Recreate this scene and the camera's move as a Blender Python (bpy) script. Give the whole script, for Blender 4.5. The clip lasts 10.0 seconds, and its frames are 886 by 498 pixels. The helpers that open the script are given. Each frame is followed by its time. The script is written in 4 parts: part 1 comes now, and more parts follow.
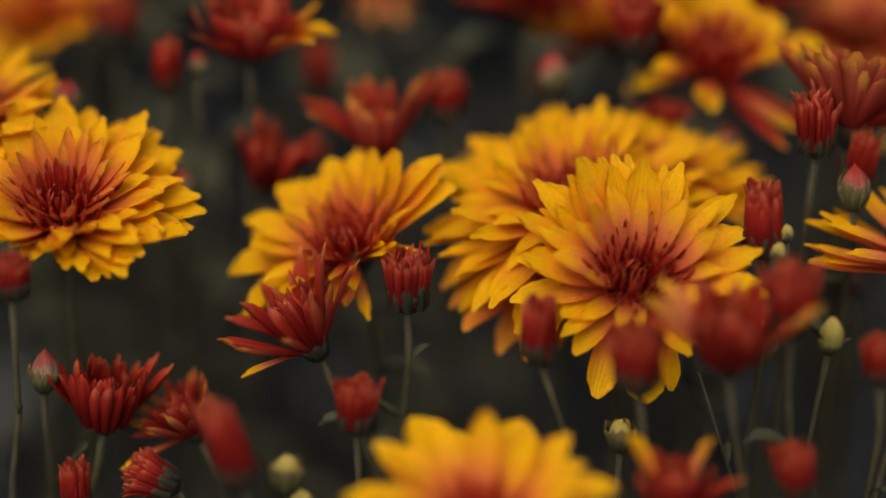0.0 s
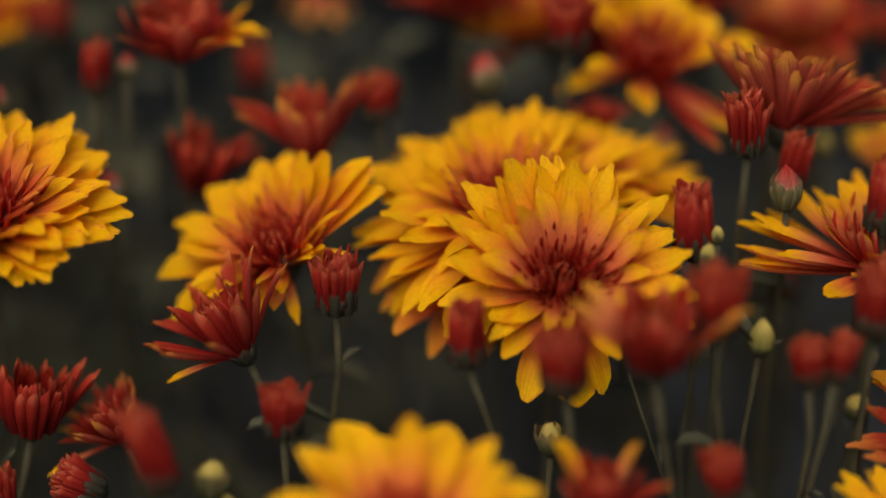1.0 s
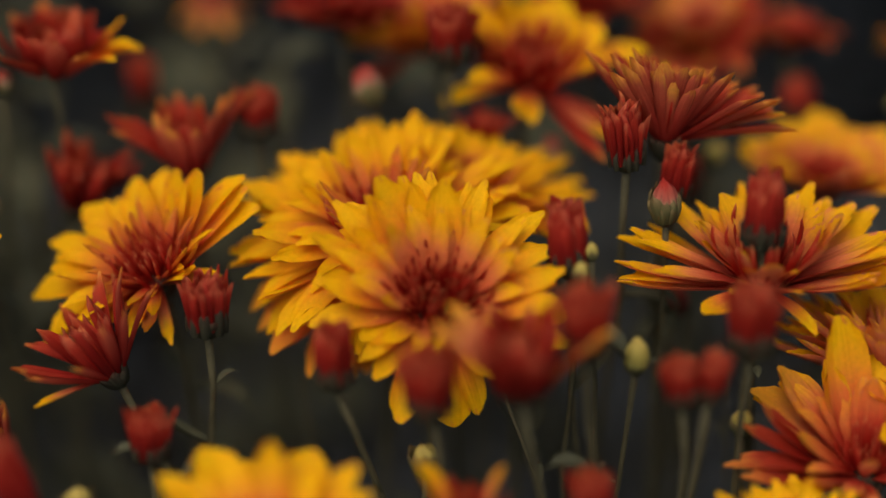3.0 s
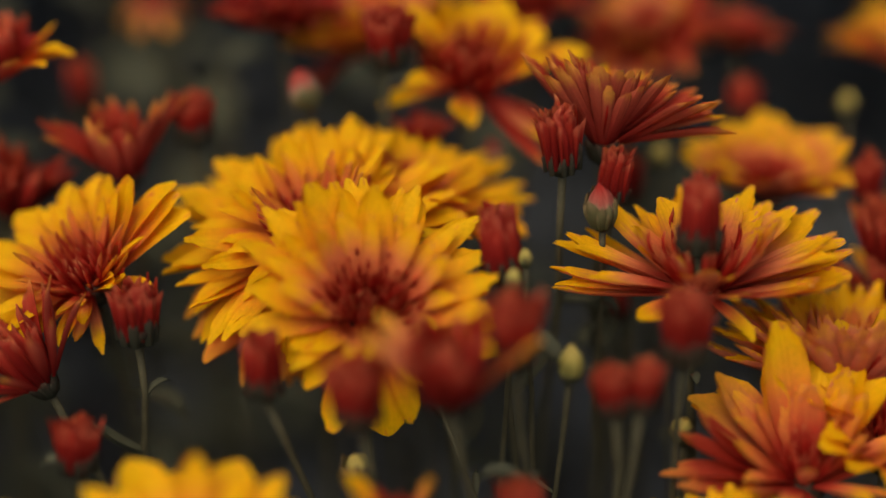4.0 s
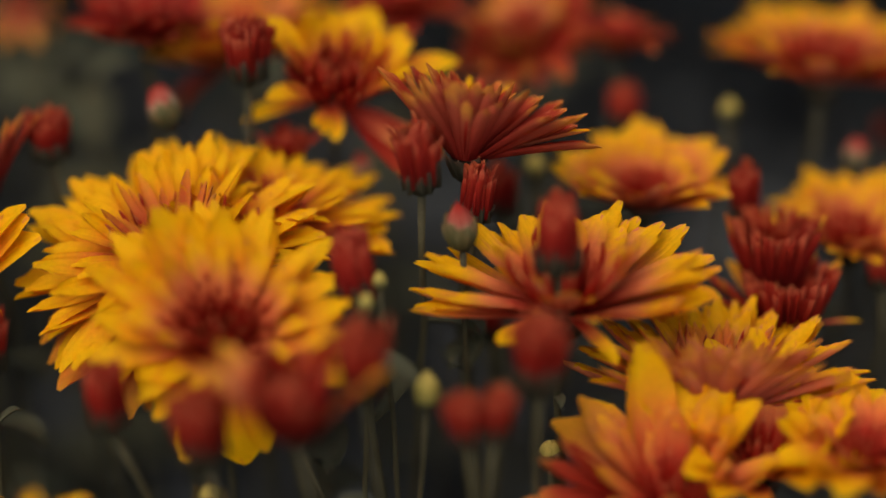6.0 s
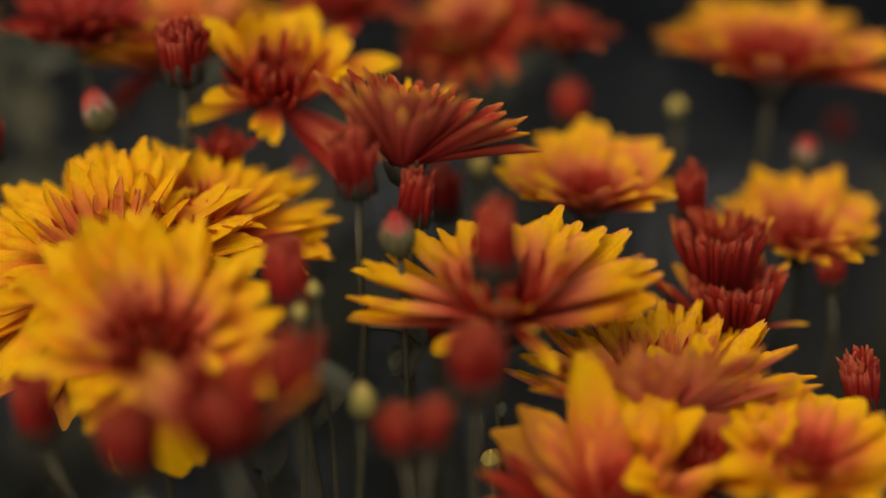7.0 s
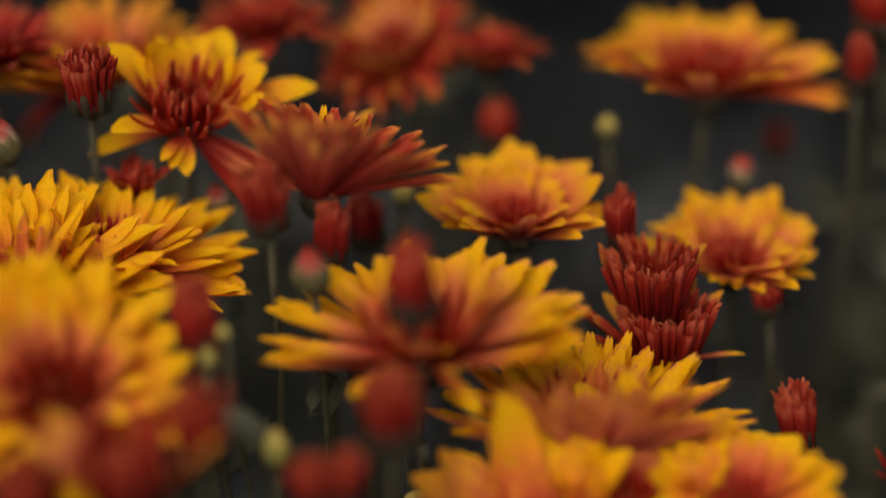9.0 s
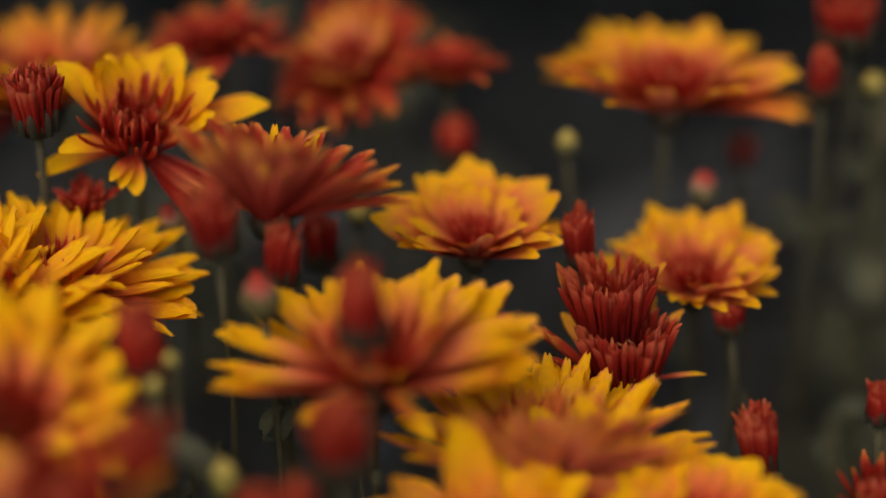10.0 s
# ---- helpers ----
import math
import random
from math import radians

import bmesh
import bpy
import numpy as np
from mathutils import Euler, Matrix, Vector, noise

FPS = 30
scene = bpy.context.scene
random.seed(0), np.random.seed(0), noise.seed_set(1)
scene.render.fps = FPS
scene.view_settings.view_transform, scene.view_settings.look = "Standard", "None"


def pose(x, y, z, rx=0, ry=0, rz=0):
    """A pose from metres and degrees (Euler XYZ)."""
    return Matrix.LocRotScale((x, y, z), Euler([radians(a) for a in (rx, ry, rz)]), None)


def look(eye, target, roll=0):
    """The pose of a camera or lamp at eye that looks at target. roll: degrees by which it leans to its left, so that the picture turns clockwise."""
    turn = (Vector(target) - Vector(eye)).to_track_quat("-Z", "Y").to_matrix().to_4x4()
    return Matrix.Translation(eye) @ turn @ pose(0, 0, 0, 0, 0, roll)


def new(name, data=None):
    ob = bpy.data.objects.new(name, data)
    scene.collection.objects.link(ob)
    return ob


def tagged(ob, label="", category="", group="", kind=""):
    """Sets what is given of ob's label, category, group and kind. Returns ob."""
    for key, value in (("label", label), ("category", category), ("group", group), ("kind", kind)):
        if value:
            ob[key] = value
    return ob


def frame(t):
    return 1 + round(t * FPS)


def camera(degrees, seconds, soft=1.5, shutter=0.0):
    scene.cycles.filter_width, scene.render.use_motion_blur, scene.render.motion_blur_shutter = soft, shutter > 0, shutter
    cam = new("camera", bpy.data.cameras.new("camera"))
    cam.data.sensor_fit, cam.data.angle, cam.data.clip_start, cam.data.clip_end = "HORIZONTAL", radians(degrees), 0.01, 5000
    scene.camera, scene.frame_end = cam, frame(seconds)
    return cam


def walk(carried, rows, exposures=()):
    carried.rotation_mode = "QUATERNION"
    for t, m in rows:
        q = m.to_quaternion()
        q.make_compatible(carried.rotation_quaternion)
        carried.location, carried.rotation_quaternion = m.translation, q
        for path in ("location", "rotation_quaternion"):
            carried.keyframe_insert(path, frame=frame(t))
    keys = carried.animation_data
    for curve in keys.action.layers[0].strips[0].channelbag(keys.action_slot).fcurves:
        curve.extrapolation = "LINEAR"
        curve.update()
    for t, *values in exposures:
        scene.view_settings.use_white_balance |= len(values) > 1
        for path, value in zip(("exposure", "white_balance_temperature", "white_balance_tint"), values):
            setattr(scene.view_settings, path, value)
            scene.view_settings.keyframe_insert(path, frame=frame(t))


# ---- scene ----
cam = camera(23.0, 10.0)
PATH = [
    (0, look((-0.00000, 0.00029, 0.53985), (-0.00002, 0.44582, 0.31290), 1.955)),
    (0.5, look((0.00484, 0.00262, 0.54091), (0.00644, 0.44764, 0.31297), 1.961)),
    (1, look((0.01551, 0.00543, 0.53995), (0.01712, 0.45044, 0.31199), 1.794)),
    (1.5, look((0.02376, 0.00808, 0.54169), (0.02404, 0.45246, 0.31249), 1.590)),
    (2, look((0.03556, 0.01129, 0.54284), (0.03349, 0.45519, 0.31274), 1.295)),
    (2.5, look((0.04301, 0.01448, 0.54575), (0.04004, 0.45733, 0.31364), 1.084)),
    (4, look((0.07101, 0.02751, 0.54746), (0.06328, 0.46799, 0.31100), 0.323)),
    (4.5, look((0.07793, 0.03123, 0.54880), (0.06936, 0.47073, 0.31055), 0.127)),
    (5, look((0.08800, 0.03681, 0.54854), (0.07845, 0.47538, 0.30862), -0.091)),
    (5.5, look((0.09565, 0.04271, 0.55151), (0.08659, 0.47983, 0.30893), -0.269)),
    (6, look((0.10596, 0.04865, 0.55346), (0.09605, 0.48423, 0.30815), -0.554)),
    (7.5, look((0.12242, 0.06607, 0.55661), (0.11382, 0.49728, 0.30366), -1.132)),
    (8, look((0.12409, 0.07106, 0.55528), (0.11859, 0.50171, 0.30129), -1.063)),
    (8.5, look((0.12909, 0.08006, 0.56002), (0.12291, 0.50793, 0.30138), -1.276)),
    (9, look((0.13443, 0.08718, 0.56188), (0.12802, 0.51365, 0.30096), -1.563)),
    (9.5, look((0.13991, 0.09346, 0.56241), (0.13285, 0.51922, 0.30035), -1.809)),
    (10, look((0.14480, 0.09891, 0.56318), (0.13815, 0.52383, 0.29974), -1.937)),
]
walk(cam, PATH)

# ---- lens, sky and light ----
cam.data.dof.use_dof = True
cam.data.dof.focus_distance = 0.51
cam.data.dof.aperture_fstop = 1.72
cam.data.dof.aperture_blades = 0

SUN_UP, SUN_ROUND = 58.0, 205.0
world = bpy.data.worlds.new("overcast_sky")
scene.world = world
world.use_nodes = True
wn = world.node_tree
sky = wn.nodes.new("ShaderNodeTexSky")
sky.sky_type = "NISHITA"
sky.sun_disc = False
sky.sun_elevation = radians(SUN_UP)
sky.sun_rotation = radians(SUN_ROUND)
sky.air_density, sky.dust_density, sky.ozone_density = 1.0, 4.0, 1.0
wn.links.new(sky.outputs["Color"], wn.nodes["Background"].inputs["Color"])
wn.nodes["Background"].inputs["Strength"].default_value = 0.12

sun = new("sun", bpy.data.lights.new("sun", "SUN"))
sun.data.energy, sun.data.angle, sun.data.color = 0.76, radians(50), (1.0, 0.93, 0.82)
su, sr = radians(SUN_UP), radians(SUN_ROUND)
sun.matrix_world = look((math.sin(sr) * math.cos(su) * 5, math.cos(sr) * math.cos(su) * 5, math.sin(su) * 5), (0, 0, 0))
scene.view_settings.exposure = 0.39

# ---- materials ----
def node(tree, kind, **values):
    n = tree.nodes.new(kind)
    for key, value in values.items():
        n.inputs[key].default_value = value
    return n


def material(name):
    m = bpy.data.materials.new(name)
    m.use_nodes = True
    return m, m.node_tree, m.node_tree.nodes["Principled BSDF"]


def ramp(tree, stops):
    r = tree.nodes.new("ShaderNodeValToRGB")
    els = r.color_ramp.elements
    while len(els) < len(stops):
        els.new(0.5)
    for el, (at, colour) in zip(els, stops):
        el.position, el.color = at, (*colour, 1)
    return r


def petal_material(name, stops, rough=0.55, through_light=0.48, shift=0.2, vein=0.32, shine=0.11, streaks=0.26):
    """A petal's skin: colour runs from the base to the tip, with veins along it."""
    m, t, bsdf = material(name)
    link = t.links.new
    uv = t.nodes.new("ShaderNodeUVMap")
    info = t.nodes.new("ShaderNodeObjectInfo")
    split = t.nodes.new("ShaderNodeSeparateXYZ")
    link(uv.outputs["UV"], split.inputs[0])
    # streaks that run along the petal, other on each petal
    join = t.nodes.new("ShaderNodeCombineXYZ")
    wide = node(t, "ShaderNodeMath")
    wide.operation, wide.inputs[1].default_value = "MULTIPLY", 5.0
    link(split.outputs["X"], wide.inputs[0])
    lng = node(t, "ShaderNodeMath")
    lng.operation, lng.inputs[1].default_value = "MULTIPLY", 1.3
    link(split.outputs["Y"], lng.inputs[0])
    far = node(t, "ShaderNodeMath")
    far.operation, far.inputs[1].default_value = "MULTIPLY", 37.0
    link(info.outputs["Random"], far.inputs[0])
    for a, b in ((wide, "X"), (lng, "Y"), (far, "Z")):
        link(a.outputs[0], join.inputs[b])
    streak = node(t, "ShaderNodeTexNoise", Scale=1.0, Detail=3.0, Roughness=0.6)
    link(join.outputs[0], streak.inputs["Vector"])
    s1 = node(t, "ShaderNodeMath")
    s1.operation, s1.inputs[1].default_value, s1.inputs[2].default_value = "MULTIPLY_ADD", streaks, -0.5 * streaks
    link(streak.outputs["Fac"], s1.inputs[0])
    s2 = node(t, "ShaderNodeMath")
    s2.operation, s2.inputs[1].default_value, s2.inputs[2].default_value = "MULTIPLY_ADD", shift, -0.5 * shift
    link(info.outputs["Random"], s2.inputs[0])
    add = node(t, "ShaderNodeMath")
    link(s1.outputs[0], add.inputs[0]), link(s2.outputs[0], add.inputs[1])
    add2 = node(t, "ShaderNodeMath")
    link(add.outputs[0], add2.inputs[0]), link(split.outputs["Y"], add2.inputs[1])
    r = ramp(t, stops)
    link(add2.outputs[0], r.inputs["Fac"])
    # fine mottling at a millimetre
    geo = t.nodes.new("ShaderNodeNewGeometry")
    fine = node(t, "ShaderNodeTexNoise", Scale=900.0, Detail=3.0)
    link(geo.outputs["Position"], fine.inputs["Vector"])
    hsv = t.nodes.new("ShaderNodeHueSaturation")
    val = node(t, "ShaderNodeMath")
    val.operation, val.inputs[1].default_value, val.inputs[2].default_value = "MULTIPLY_ADD", 0.3, 0.85
    link(fine.outputs["Fac"], val.inputs[0])
    link(val.outputs[0], hsv.inputs["Value"])
    link(r.outputs["Color"], hsv.inputs["Color"])
    link(hsv.outputs["Color"], bsdf.inputs["Base Color"])
    # veins as relief
    wave = node(t, "ShaderNodeMath")
    wave.operation, wave.inputs[1].default_value = "MULTIPLY", 44.0
    link(split.outputs["X"], wave.inputs[0])
    sine = node(t, "ShaderNodeMath")
    sine.operation = "SINE"
    link(wave.outputs[0], sine.inputs[0])
    bump = node(t, "ShaderNodeBump", Strength=vein, Distance=0.0002)
    link(sine.outputs[0], bump.inputs["Height"])
    link(bump.outputs["Normal"], bsdf.inputs["Normal"])
    bsdf.inputs["Roughness"].default_value = rough
    bsdf.inputs["Specular IOR Level"].default_value = shine
    if through_light:
        glow = t.nodes.new("ShaderNodeBsdfTranslucent")
        link(hsv.outputs["Color"], glow.inputs["Color"])
        mix = node(t, "ShaderNodeMixShader", Fac=through_light)
        link(bsdf.outputs[0], mix.inputs[1]), link(glow.outputs[0], mix.inputs[2])
        link(mix.outputs[0], t.nodes["Material Output"].inputs["Surface"])
    return m


def mottled(name, dark, light, scale, rough=0.6, relief=0.3, size=0.001, spec=0.3):
    """A surface mottled at two scales, with fine relief."""
    m, t, bsdf = material(name)
    link = t.links.new
    geo = t.nodes.new("ShaderNodeNewGeometry")
    info = t.nodes.new("ShaderNodeObjectInfo")
    big = node(t, "ShaderNodeTexNoise", Scale=scale, Detail=5.0, Roughness=0.65)
    link(geo.outputs["Position"], big.inputs["Vector"])
    small = node(t, "ShaderNodeTexNoise", Scale=scale * 9, Detail=3.0)
    link(geo.outputs["Position"], small.inputs["Vector"])
    mixv = node(t, "ShaderNodeMath")
    mixv.operation, mixv.inputs[1].default_value = "MULTIPLY_ADD", 0.35
    link(small.outputs["Fac"], mixv.inputs[0]), link(big.outputs["Fac"], mixv.inputs[2])
    off = node(t, "ShaderNodeMath")
    off.operation, off.inputs[1].default_value = "MULTIPLY_ADD", 0.25
    link(geo.outputs["Random Per Island"], off.inputs[0]), link(mixv.outputs[0], off.inputs[2])
    r = ramp(t, ((0.45, dark), (1.05, light)))
    link(off.outputs[0], r.inputs["Fac"])
    link(r.outputs["Color"], bsdf.inputs["Base Color"])
    bump = node(t, "ShaderNodeBump", Strength=relief, Distance=size)
    link(small.outputs["Fac"], bump.inputs["Height"])
    link(bump.outputs["Normal"], bsdf.inputs["Normal"])
    bsdf.inputs["Roughness"].default_value = rough
    bsdf.inputs["Specular IOR Level"].default_value = spec
    return m


GOLD = petal_material("petal_gold", ((0.0, (0.46, 0.018, 0.012)), (0.22, (0.66, 0.062, 0.024)), (0.42, (0.86, 0.24, 0.048)), (0.60, (0.94, 0.44, 0.016)), (0.80, (0.98, 0.60, 0.004))), shift=0.14)
WARM = petal_material("petal_salmon", ((0.0, (0.42, 0.026, 0.018)), (0.22, (0.62, 0.10, 0.05)), (0.5, (0.80, 0.26, 0.10)), (0.9, (0.88, 0.44, 0.03))), shift=0.14)
GOLD_UNDER = petal_material("petal_gold_underside", ((0.0, (0.48, 0.05, 0.02)), (0.4, (0.74, 0.20, 0.06)), (0.75, (0.84, 0.33, 0.05)), (1.0, (0.90, 0.46, 0.02))))
SUNSET = petal_material("petal_sunset", ((0.0, (0.45, 0.020, 0.014)), (0.25, (0.64, 0.09, 0.045)), (0.5, (0.83, 0.27, 0.09)), (0.76, (0.96, 0.56, 0.004))), shift=0.14, streaks=0.42)
SUNSET_UNDER = petal_material("petal_sunset_underside", ((0.0, (0.50, 0.06, 0.032)), (0.45, (0.72, 0.19, 0.095)), (0.8, (0.81, 0.29, 0.12)), (1.0, (0.87, 0.39, 0.08))), streaks=0.34)
BLAZE = petal_material("petal_blaze", ((0.0, (0.46, 0.020, 0.014)), (0.30, (0.62, 0.068, 0.032)), (0.58, (0.82, 0.24, 0.068)), (0.88, (0.95, 0.55, 0.006))), shift=0.14)
AMBER = petal_material("petal_amber", ((0.0, (0.42, 0.020, 0.014)), (0.36, (0.62, 0.062, 0.026)), (0.64, (0.82, 0.22, 0.052)), (1.0, (0.91, 0.44, 0.03))))
COPPER = petal_material("petal_copper", ((0.0, (0.24, 0.009, 0.006)), (0.4, (0.40, 0.022, 0.012)), (0.8, (0.54, 0.065, 0.026)), (1.0, (0.80, 0.28, 0.05))), shift=0.3)
CRIMSON = petal_material("petal_crimson", ((0.0, (0.12, 0.005, 0.003)), (0.5, (0.27, 0.011, 0.006)), (0.8, (0.46, 0.034, 0.014)), (1.0, (0.66, 0.14, 0.05))), rough=0.5, through_light=0.28, shine=0.14, shift=0.3)
CRIMSON_UNDER = petal_material("petal_crimson_underside", ((0.0, (0.13, 0.007, 0.005)), (0.45, (0.25, 0.012, 0.008)), (0.8, (0.40, 0.030, 0.015)), (1.0, (0.56, 0.11, 0.05))), rough=0.52, through_light=0.28, shine=0.12, shift=0.3)
RUST = petal_material("petal_rust", ((0.0, (0.30, 0.014, 0.010)), (0.4, (0.50, 0.055, 0.032)), (0.8, (0.62, 0.13, 0.06)), (0.97, (0.82, 0.36, 0.06))), rough=0.55, shift=0.26, streaks=0.34)
QUILL = petal_material("petal_dark_red", ((0.0, (0.26, 0.008, 0.006)), (0.55, (0.52, 0.022, 0.012)), (0.85, (0.66, 0.08, 0.036)), (1.0, (0.78, 0.26, 0.10))), through_light=0.5, shift=0.2)
CREAM = petal_material("petal_cream", ((0.0, (0.24, 0.22, 0.06)), (0.6, (0.46, 0.36, 0.08)), (1.0, (0.58, 0.42, 0.10))), through_light=0.2)
BLUSH = petal_material("petal_blush", ((0.0, (0.32, 0.28, 0.15)), (0.42, (0.40, 0.27, 0.16)), (0.64, (0.42, 0.11, 0.07)), (1.0, (0.34, 0.024, 0.014))), through_light=0.2, shift=0.34, shine=0.08)
SEPAL = petal_material("sepal_green", ((0.0, (0.028, 0.028, 0.016)), (0.6, (0.040, 0.034, 0.020)), (1.0, (0.09, 0.048, 0.030))), through_light=0.1, rough=0.65, shine=0.05)
STEM = mottled("stem_green", (0.036, 0.031, 0.015), (0.090, 0.077, 0.038), 160, rough=0.65, relief=0.4, size=0.0005, spec=0.1)
LEAF = mottled("leaf_green", (0.041, 0.047, 0.047), (0.060, 0.060, 0.055), 90, rough=0.6, relief=0.5, size=0.0008, spec=0.1)
FRESH = mottled("fresh_leaf_green", (0.044, 0.044, 0.024), (0.084, 0.080, 0.044), 120, rough=0.65, relief=0.5, size=0.0006, spec=0.05)
BUD_GREEN = petal_material("bud_green", ((0.0, (0.06, 0.062, 0.026)), (0.6, (0.12, 0.11, 0.042)), (1.0, (0.20, 0.13, 0.055))), through_light=0.1, rough=0.6, shine=0.08)
SOIL = mottled("dark_soil", (0.036, 0.035, 0.034), (0.064, 0.060, 0.056), 45, rough=0.9, relief=1.0, size=0.006, spec=0.1)

# ---- shapes ----
def mesh_of(name, verts, faces, mats, slots=None, uvs=None, smooth=True):
    me = bpy.data.meshes.new(name)
    me.from_pydata(verts, [], faces)
    for m in mats:
        me.materials.append(m)
    if slots is not None:
        me.polygons.foreach_set("material_index", slots)
    if uvs is not None:
        layer = me.uv_layers.new(name="UVMap")
        index = np.empty(len(me.loops), dtype=np.int32)
        me.loops.foreach_get("vertex_index", index)
        layer.data.foreach_set("uv", np.asarray(uvs, dtype=np.float32)[index].ravel())
    if smooth:
        me.polygons.foreach_set("use_smooth", [True] * len(me.polygons))
    me.update()
    return me


def petal_mesh(name, top, under, width, curl=0.0, hollow=0.25, teeth=2, tooth=0.06, widest=0.62, foot=0.3, tip=0.5, twist=0.0, thick=0.012, cols=7, rows=9, seed=0):
    """A petal one unit long along x, facing up: a thin shell of two skins that meet at the rim, hollowed across, curled along, with a toothed tip."""
    rng = random.Random(seed)
    verts, uvs, up, down = [], [], {}, {}
    bend = [rng.uniform(-0.4, 0.4) for _ in range(3)]
    ragged = [rng.uniform(0.4, 1.3) for _ in range(cols)]
    for i in range(rows):
        v = i / (rows - 1)
        if v < widest:
            w = foot + (1 - foot) * math.sin(v / widest * math.pi / 2)
        else:
            w = tip + (1 - tip) * math.cos((v - widest) / (1 - widest) * math.pi / 2) ** 0.8
        w *= width / 2
        angle = curl * v * v * 1.2
        x0, z0 = (v, 0.0) if abs(curl) < 1e-4 else (v * math.cos(angle * 0.5), v * math.sin(angle * 0.5))
        lean = twist * v
        for j in range(cols):
            u = 2 * j / (cols - 1) - 1
            pull = tooth * (0.5 + 0.5 * math.cos(u * math.pi * teeth)) * ragged[j] * max(0, (v - 0.8) / 0.2)
            pull += 0.10 * u * u * max(0, (v - 0.75) / 0.25) ** 2
            y = u * w
            z = hollow * w * u * u + 0.035 * width * math.cos(u * math.pi * 2.2) + 0.03 * width * math.sin(5 * v + 3 * bend[0] + u) * v
            y, z = y * math.cos(lean) - z * math.sin(lean), y * math.sin(lean) + z * math.cos(lean)
            x = x0 - pull * math.cos(angle)
            y += bend[1] * 0.12 * width * math.sin(v * 3)
            point = (x - math.sin(angle) * z, y, z0 - pull * math.sin(angle) + math.cos(angle) * z)
            up[i, j] = len(verts)
            verts.append(point), uvs.append((u * 0.5 + 0.5, v))
            d = thick * max(0.0, 1 - u * u) ** 0.5 * (1 - 0.6 * v) * (i < rows - 1)
            down[i, j] = len(verts)
            verts.append((point[0] + math.sin(angle) * d, point[1] + math.sin(lean) * d, point[2] - math.cos(angle) * d)), uvs.append((u * 0.5 + 0.5, v))
    faces, slots = [], []
    for i in range(rows - 1):
        for j in range(cols - 1):
            faces.append((up[i, j], up[i + 1, j], up[i + 1, j + 1], up[i, j + 1])[::-1]), slots.append(0)
            faces.append((down[i, j], down[i + 1, j], down[i + 1, j + 1], down[i, j + 1])), slots.append(1)
    return mesh_of(name, verts, faces, (top, under), slots, uvs)


def family(name, top, under, width, curls, count, **more):
    return [petal_mesh(name, top, under, width * (0.85 + 0.3 * k / max(1, count - 1)), curl=curls[k % len(curls)], seed=17 * k + len(name), twist=(-0.14, 0.1, 0.0, -0.06, 0.18)[k % 5], **more) for k in range(count)]


RAY = family("ray_petal", GOLD, GOLD_UNDER, 0.23, (-0.12, 0.12, -0.2, 0.2), 6, teeth=1, tooth=0.035, tip=0.36, widest=0.56)
RAY_FLAT = family("broad_petal", GOLD, GOLD_UNDER, 0.33, (-0.2, 0.15, -0.3, 0.2), 5, teeth=1, tooth=0.03, tip=0.52)
RAY_SLIM = family("slim_petal", SUNSET, SUNSET_UNDER, 0.17, (-0.08, 0.15, -0.12, 0.2), 5, teeth=2, tooth=0.05, tip=0.5, widest=0.68)
BLAZE_FLAT = family("blaze_petal", BLAZE, SUNSET_UNDER, 0.26, (-0.1, 0.2, -0.2, 0.25), 5, teeth=1, tooth=0.02, tip=0.5)
AMBER_FLAT = family("amber_petal", AMBER, SUNSET_UNDER, 0.26, (-0.1, 0.15, -0.2, 0.2), 5, teeth=1, tooth=0.02, tip=0.48)
WARM_RAY = family("salmon_petal", WARM, GOLD_UNDER, 0.23, (0.1, 0.3, 0.0, 0.2), 5, teeth=2, tooth=0.03, tip=0.45)
WARM_FLAT = family("orange_petal", WARM, GOLD_UNDER, 0.32, (-0.1, 0.2, -0.2, 0.3), 5, teeth=1, tooth=0.02, tip=0.48)
MIDDLE = family("inner_petal", AMBER, SUNSET_UNDER, 0.13, (0.15, 0.3, 0.05), 4, teeth=1, tooth=0.02, hollow=0.6, tip=0.4, cols=5)
CENTRE = family("centre_petal", QUILL, QUILL, 0.08, (0.35, 0.6, 0.15), 4, teeth=1, tooth=0.02, hollow=1.0, tip=0.55, cols=5, rows=7, thick=0.03)
STRAP = family("strap_petal", CRIMSON, CRIMSON_UNDER, 0.2, (0.2, 0.4, 0.05), 5, teeth=1, tooth=0.03, hollow=0.9, foot=0.75, tip=0.35, cols=5, rows=8, thick=0.03)
RED_RAY = family("red_petal", CRIMSON, CRIMSON_UNDER, 0.25, (0.2, 0.5, -0.2, 0.35), 5, teeth=2, tooth=0.05, hollow=0.6, tip=0.4)
HEART = family("heart_petal", QUILL, QUILL, 0.085, (0.25, 0.45, 0.1), 4, teeth=1, tooth=0.02, hollow=0.9, tip=0.4, cols=5, rows=7, thick=0.02)
COPPER_RAY = family("copper_petal", COPPER, RUST, 0.24, (-0.3, 0.2, -0.5), 4, teeth=2, tooth=0.05, tip=0.4)
RUST_RAY = family("rust_petal", COPPER, RUST, 0.2, (0.2, 0.4, -0.1), 4, teeth=2, tooth=0.05, hollow=0.5, tip=0.4)
CLOSED = family("bud_petal", CRIMSON, CRIMSON_UNDER, 0.24, (0.10, 0.18, 0.05), 4, teeth=1, tooth=0.05, hollow=0.9, foot=0.75, tip=0.62, cols=5, rows=8, thick=0.03)
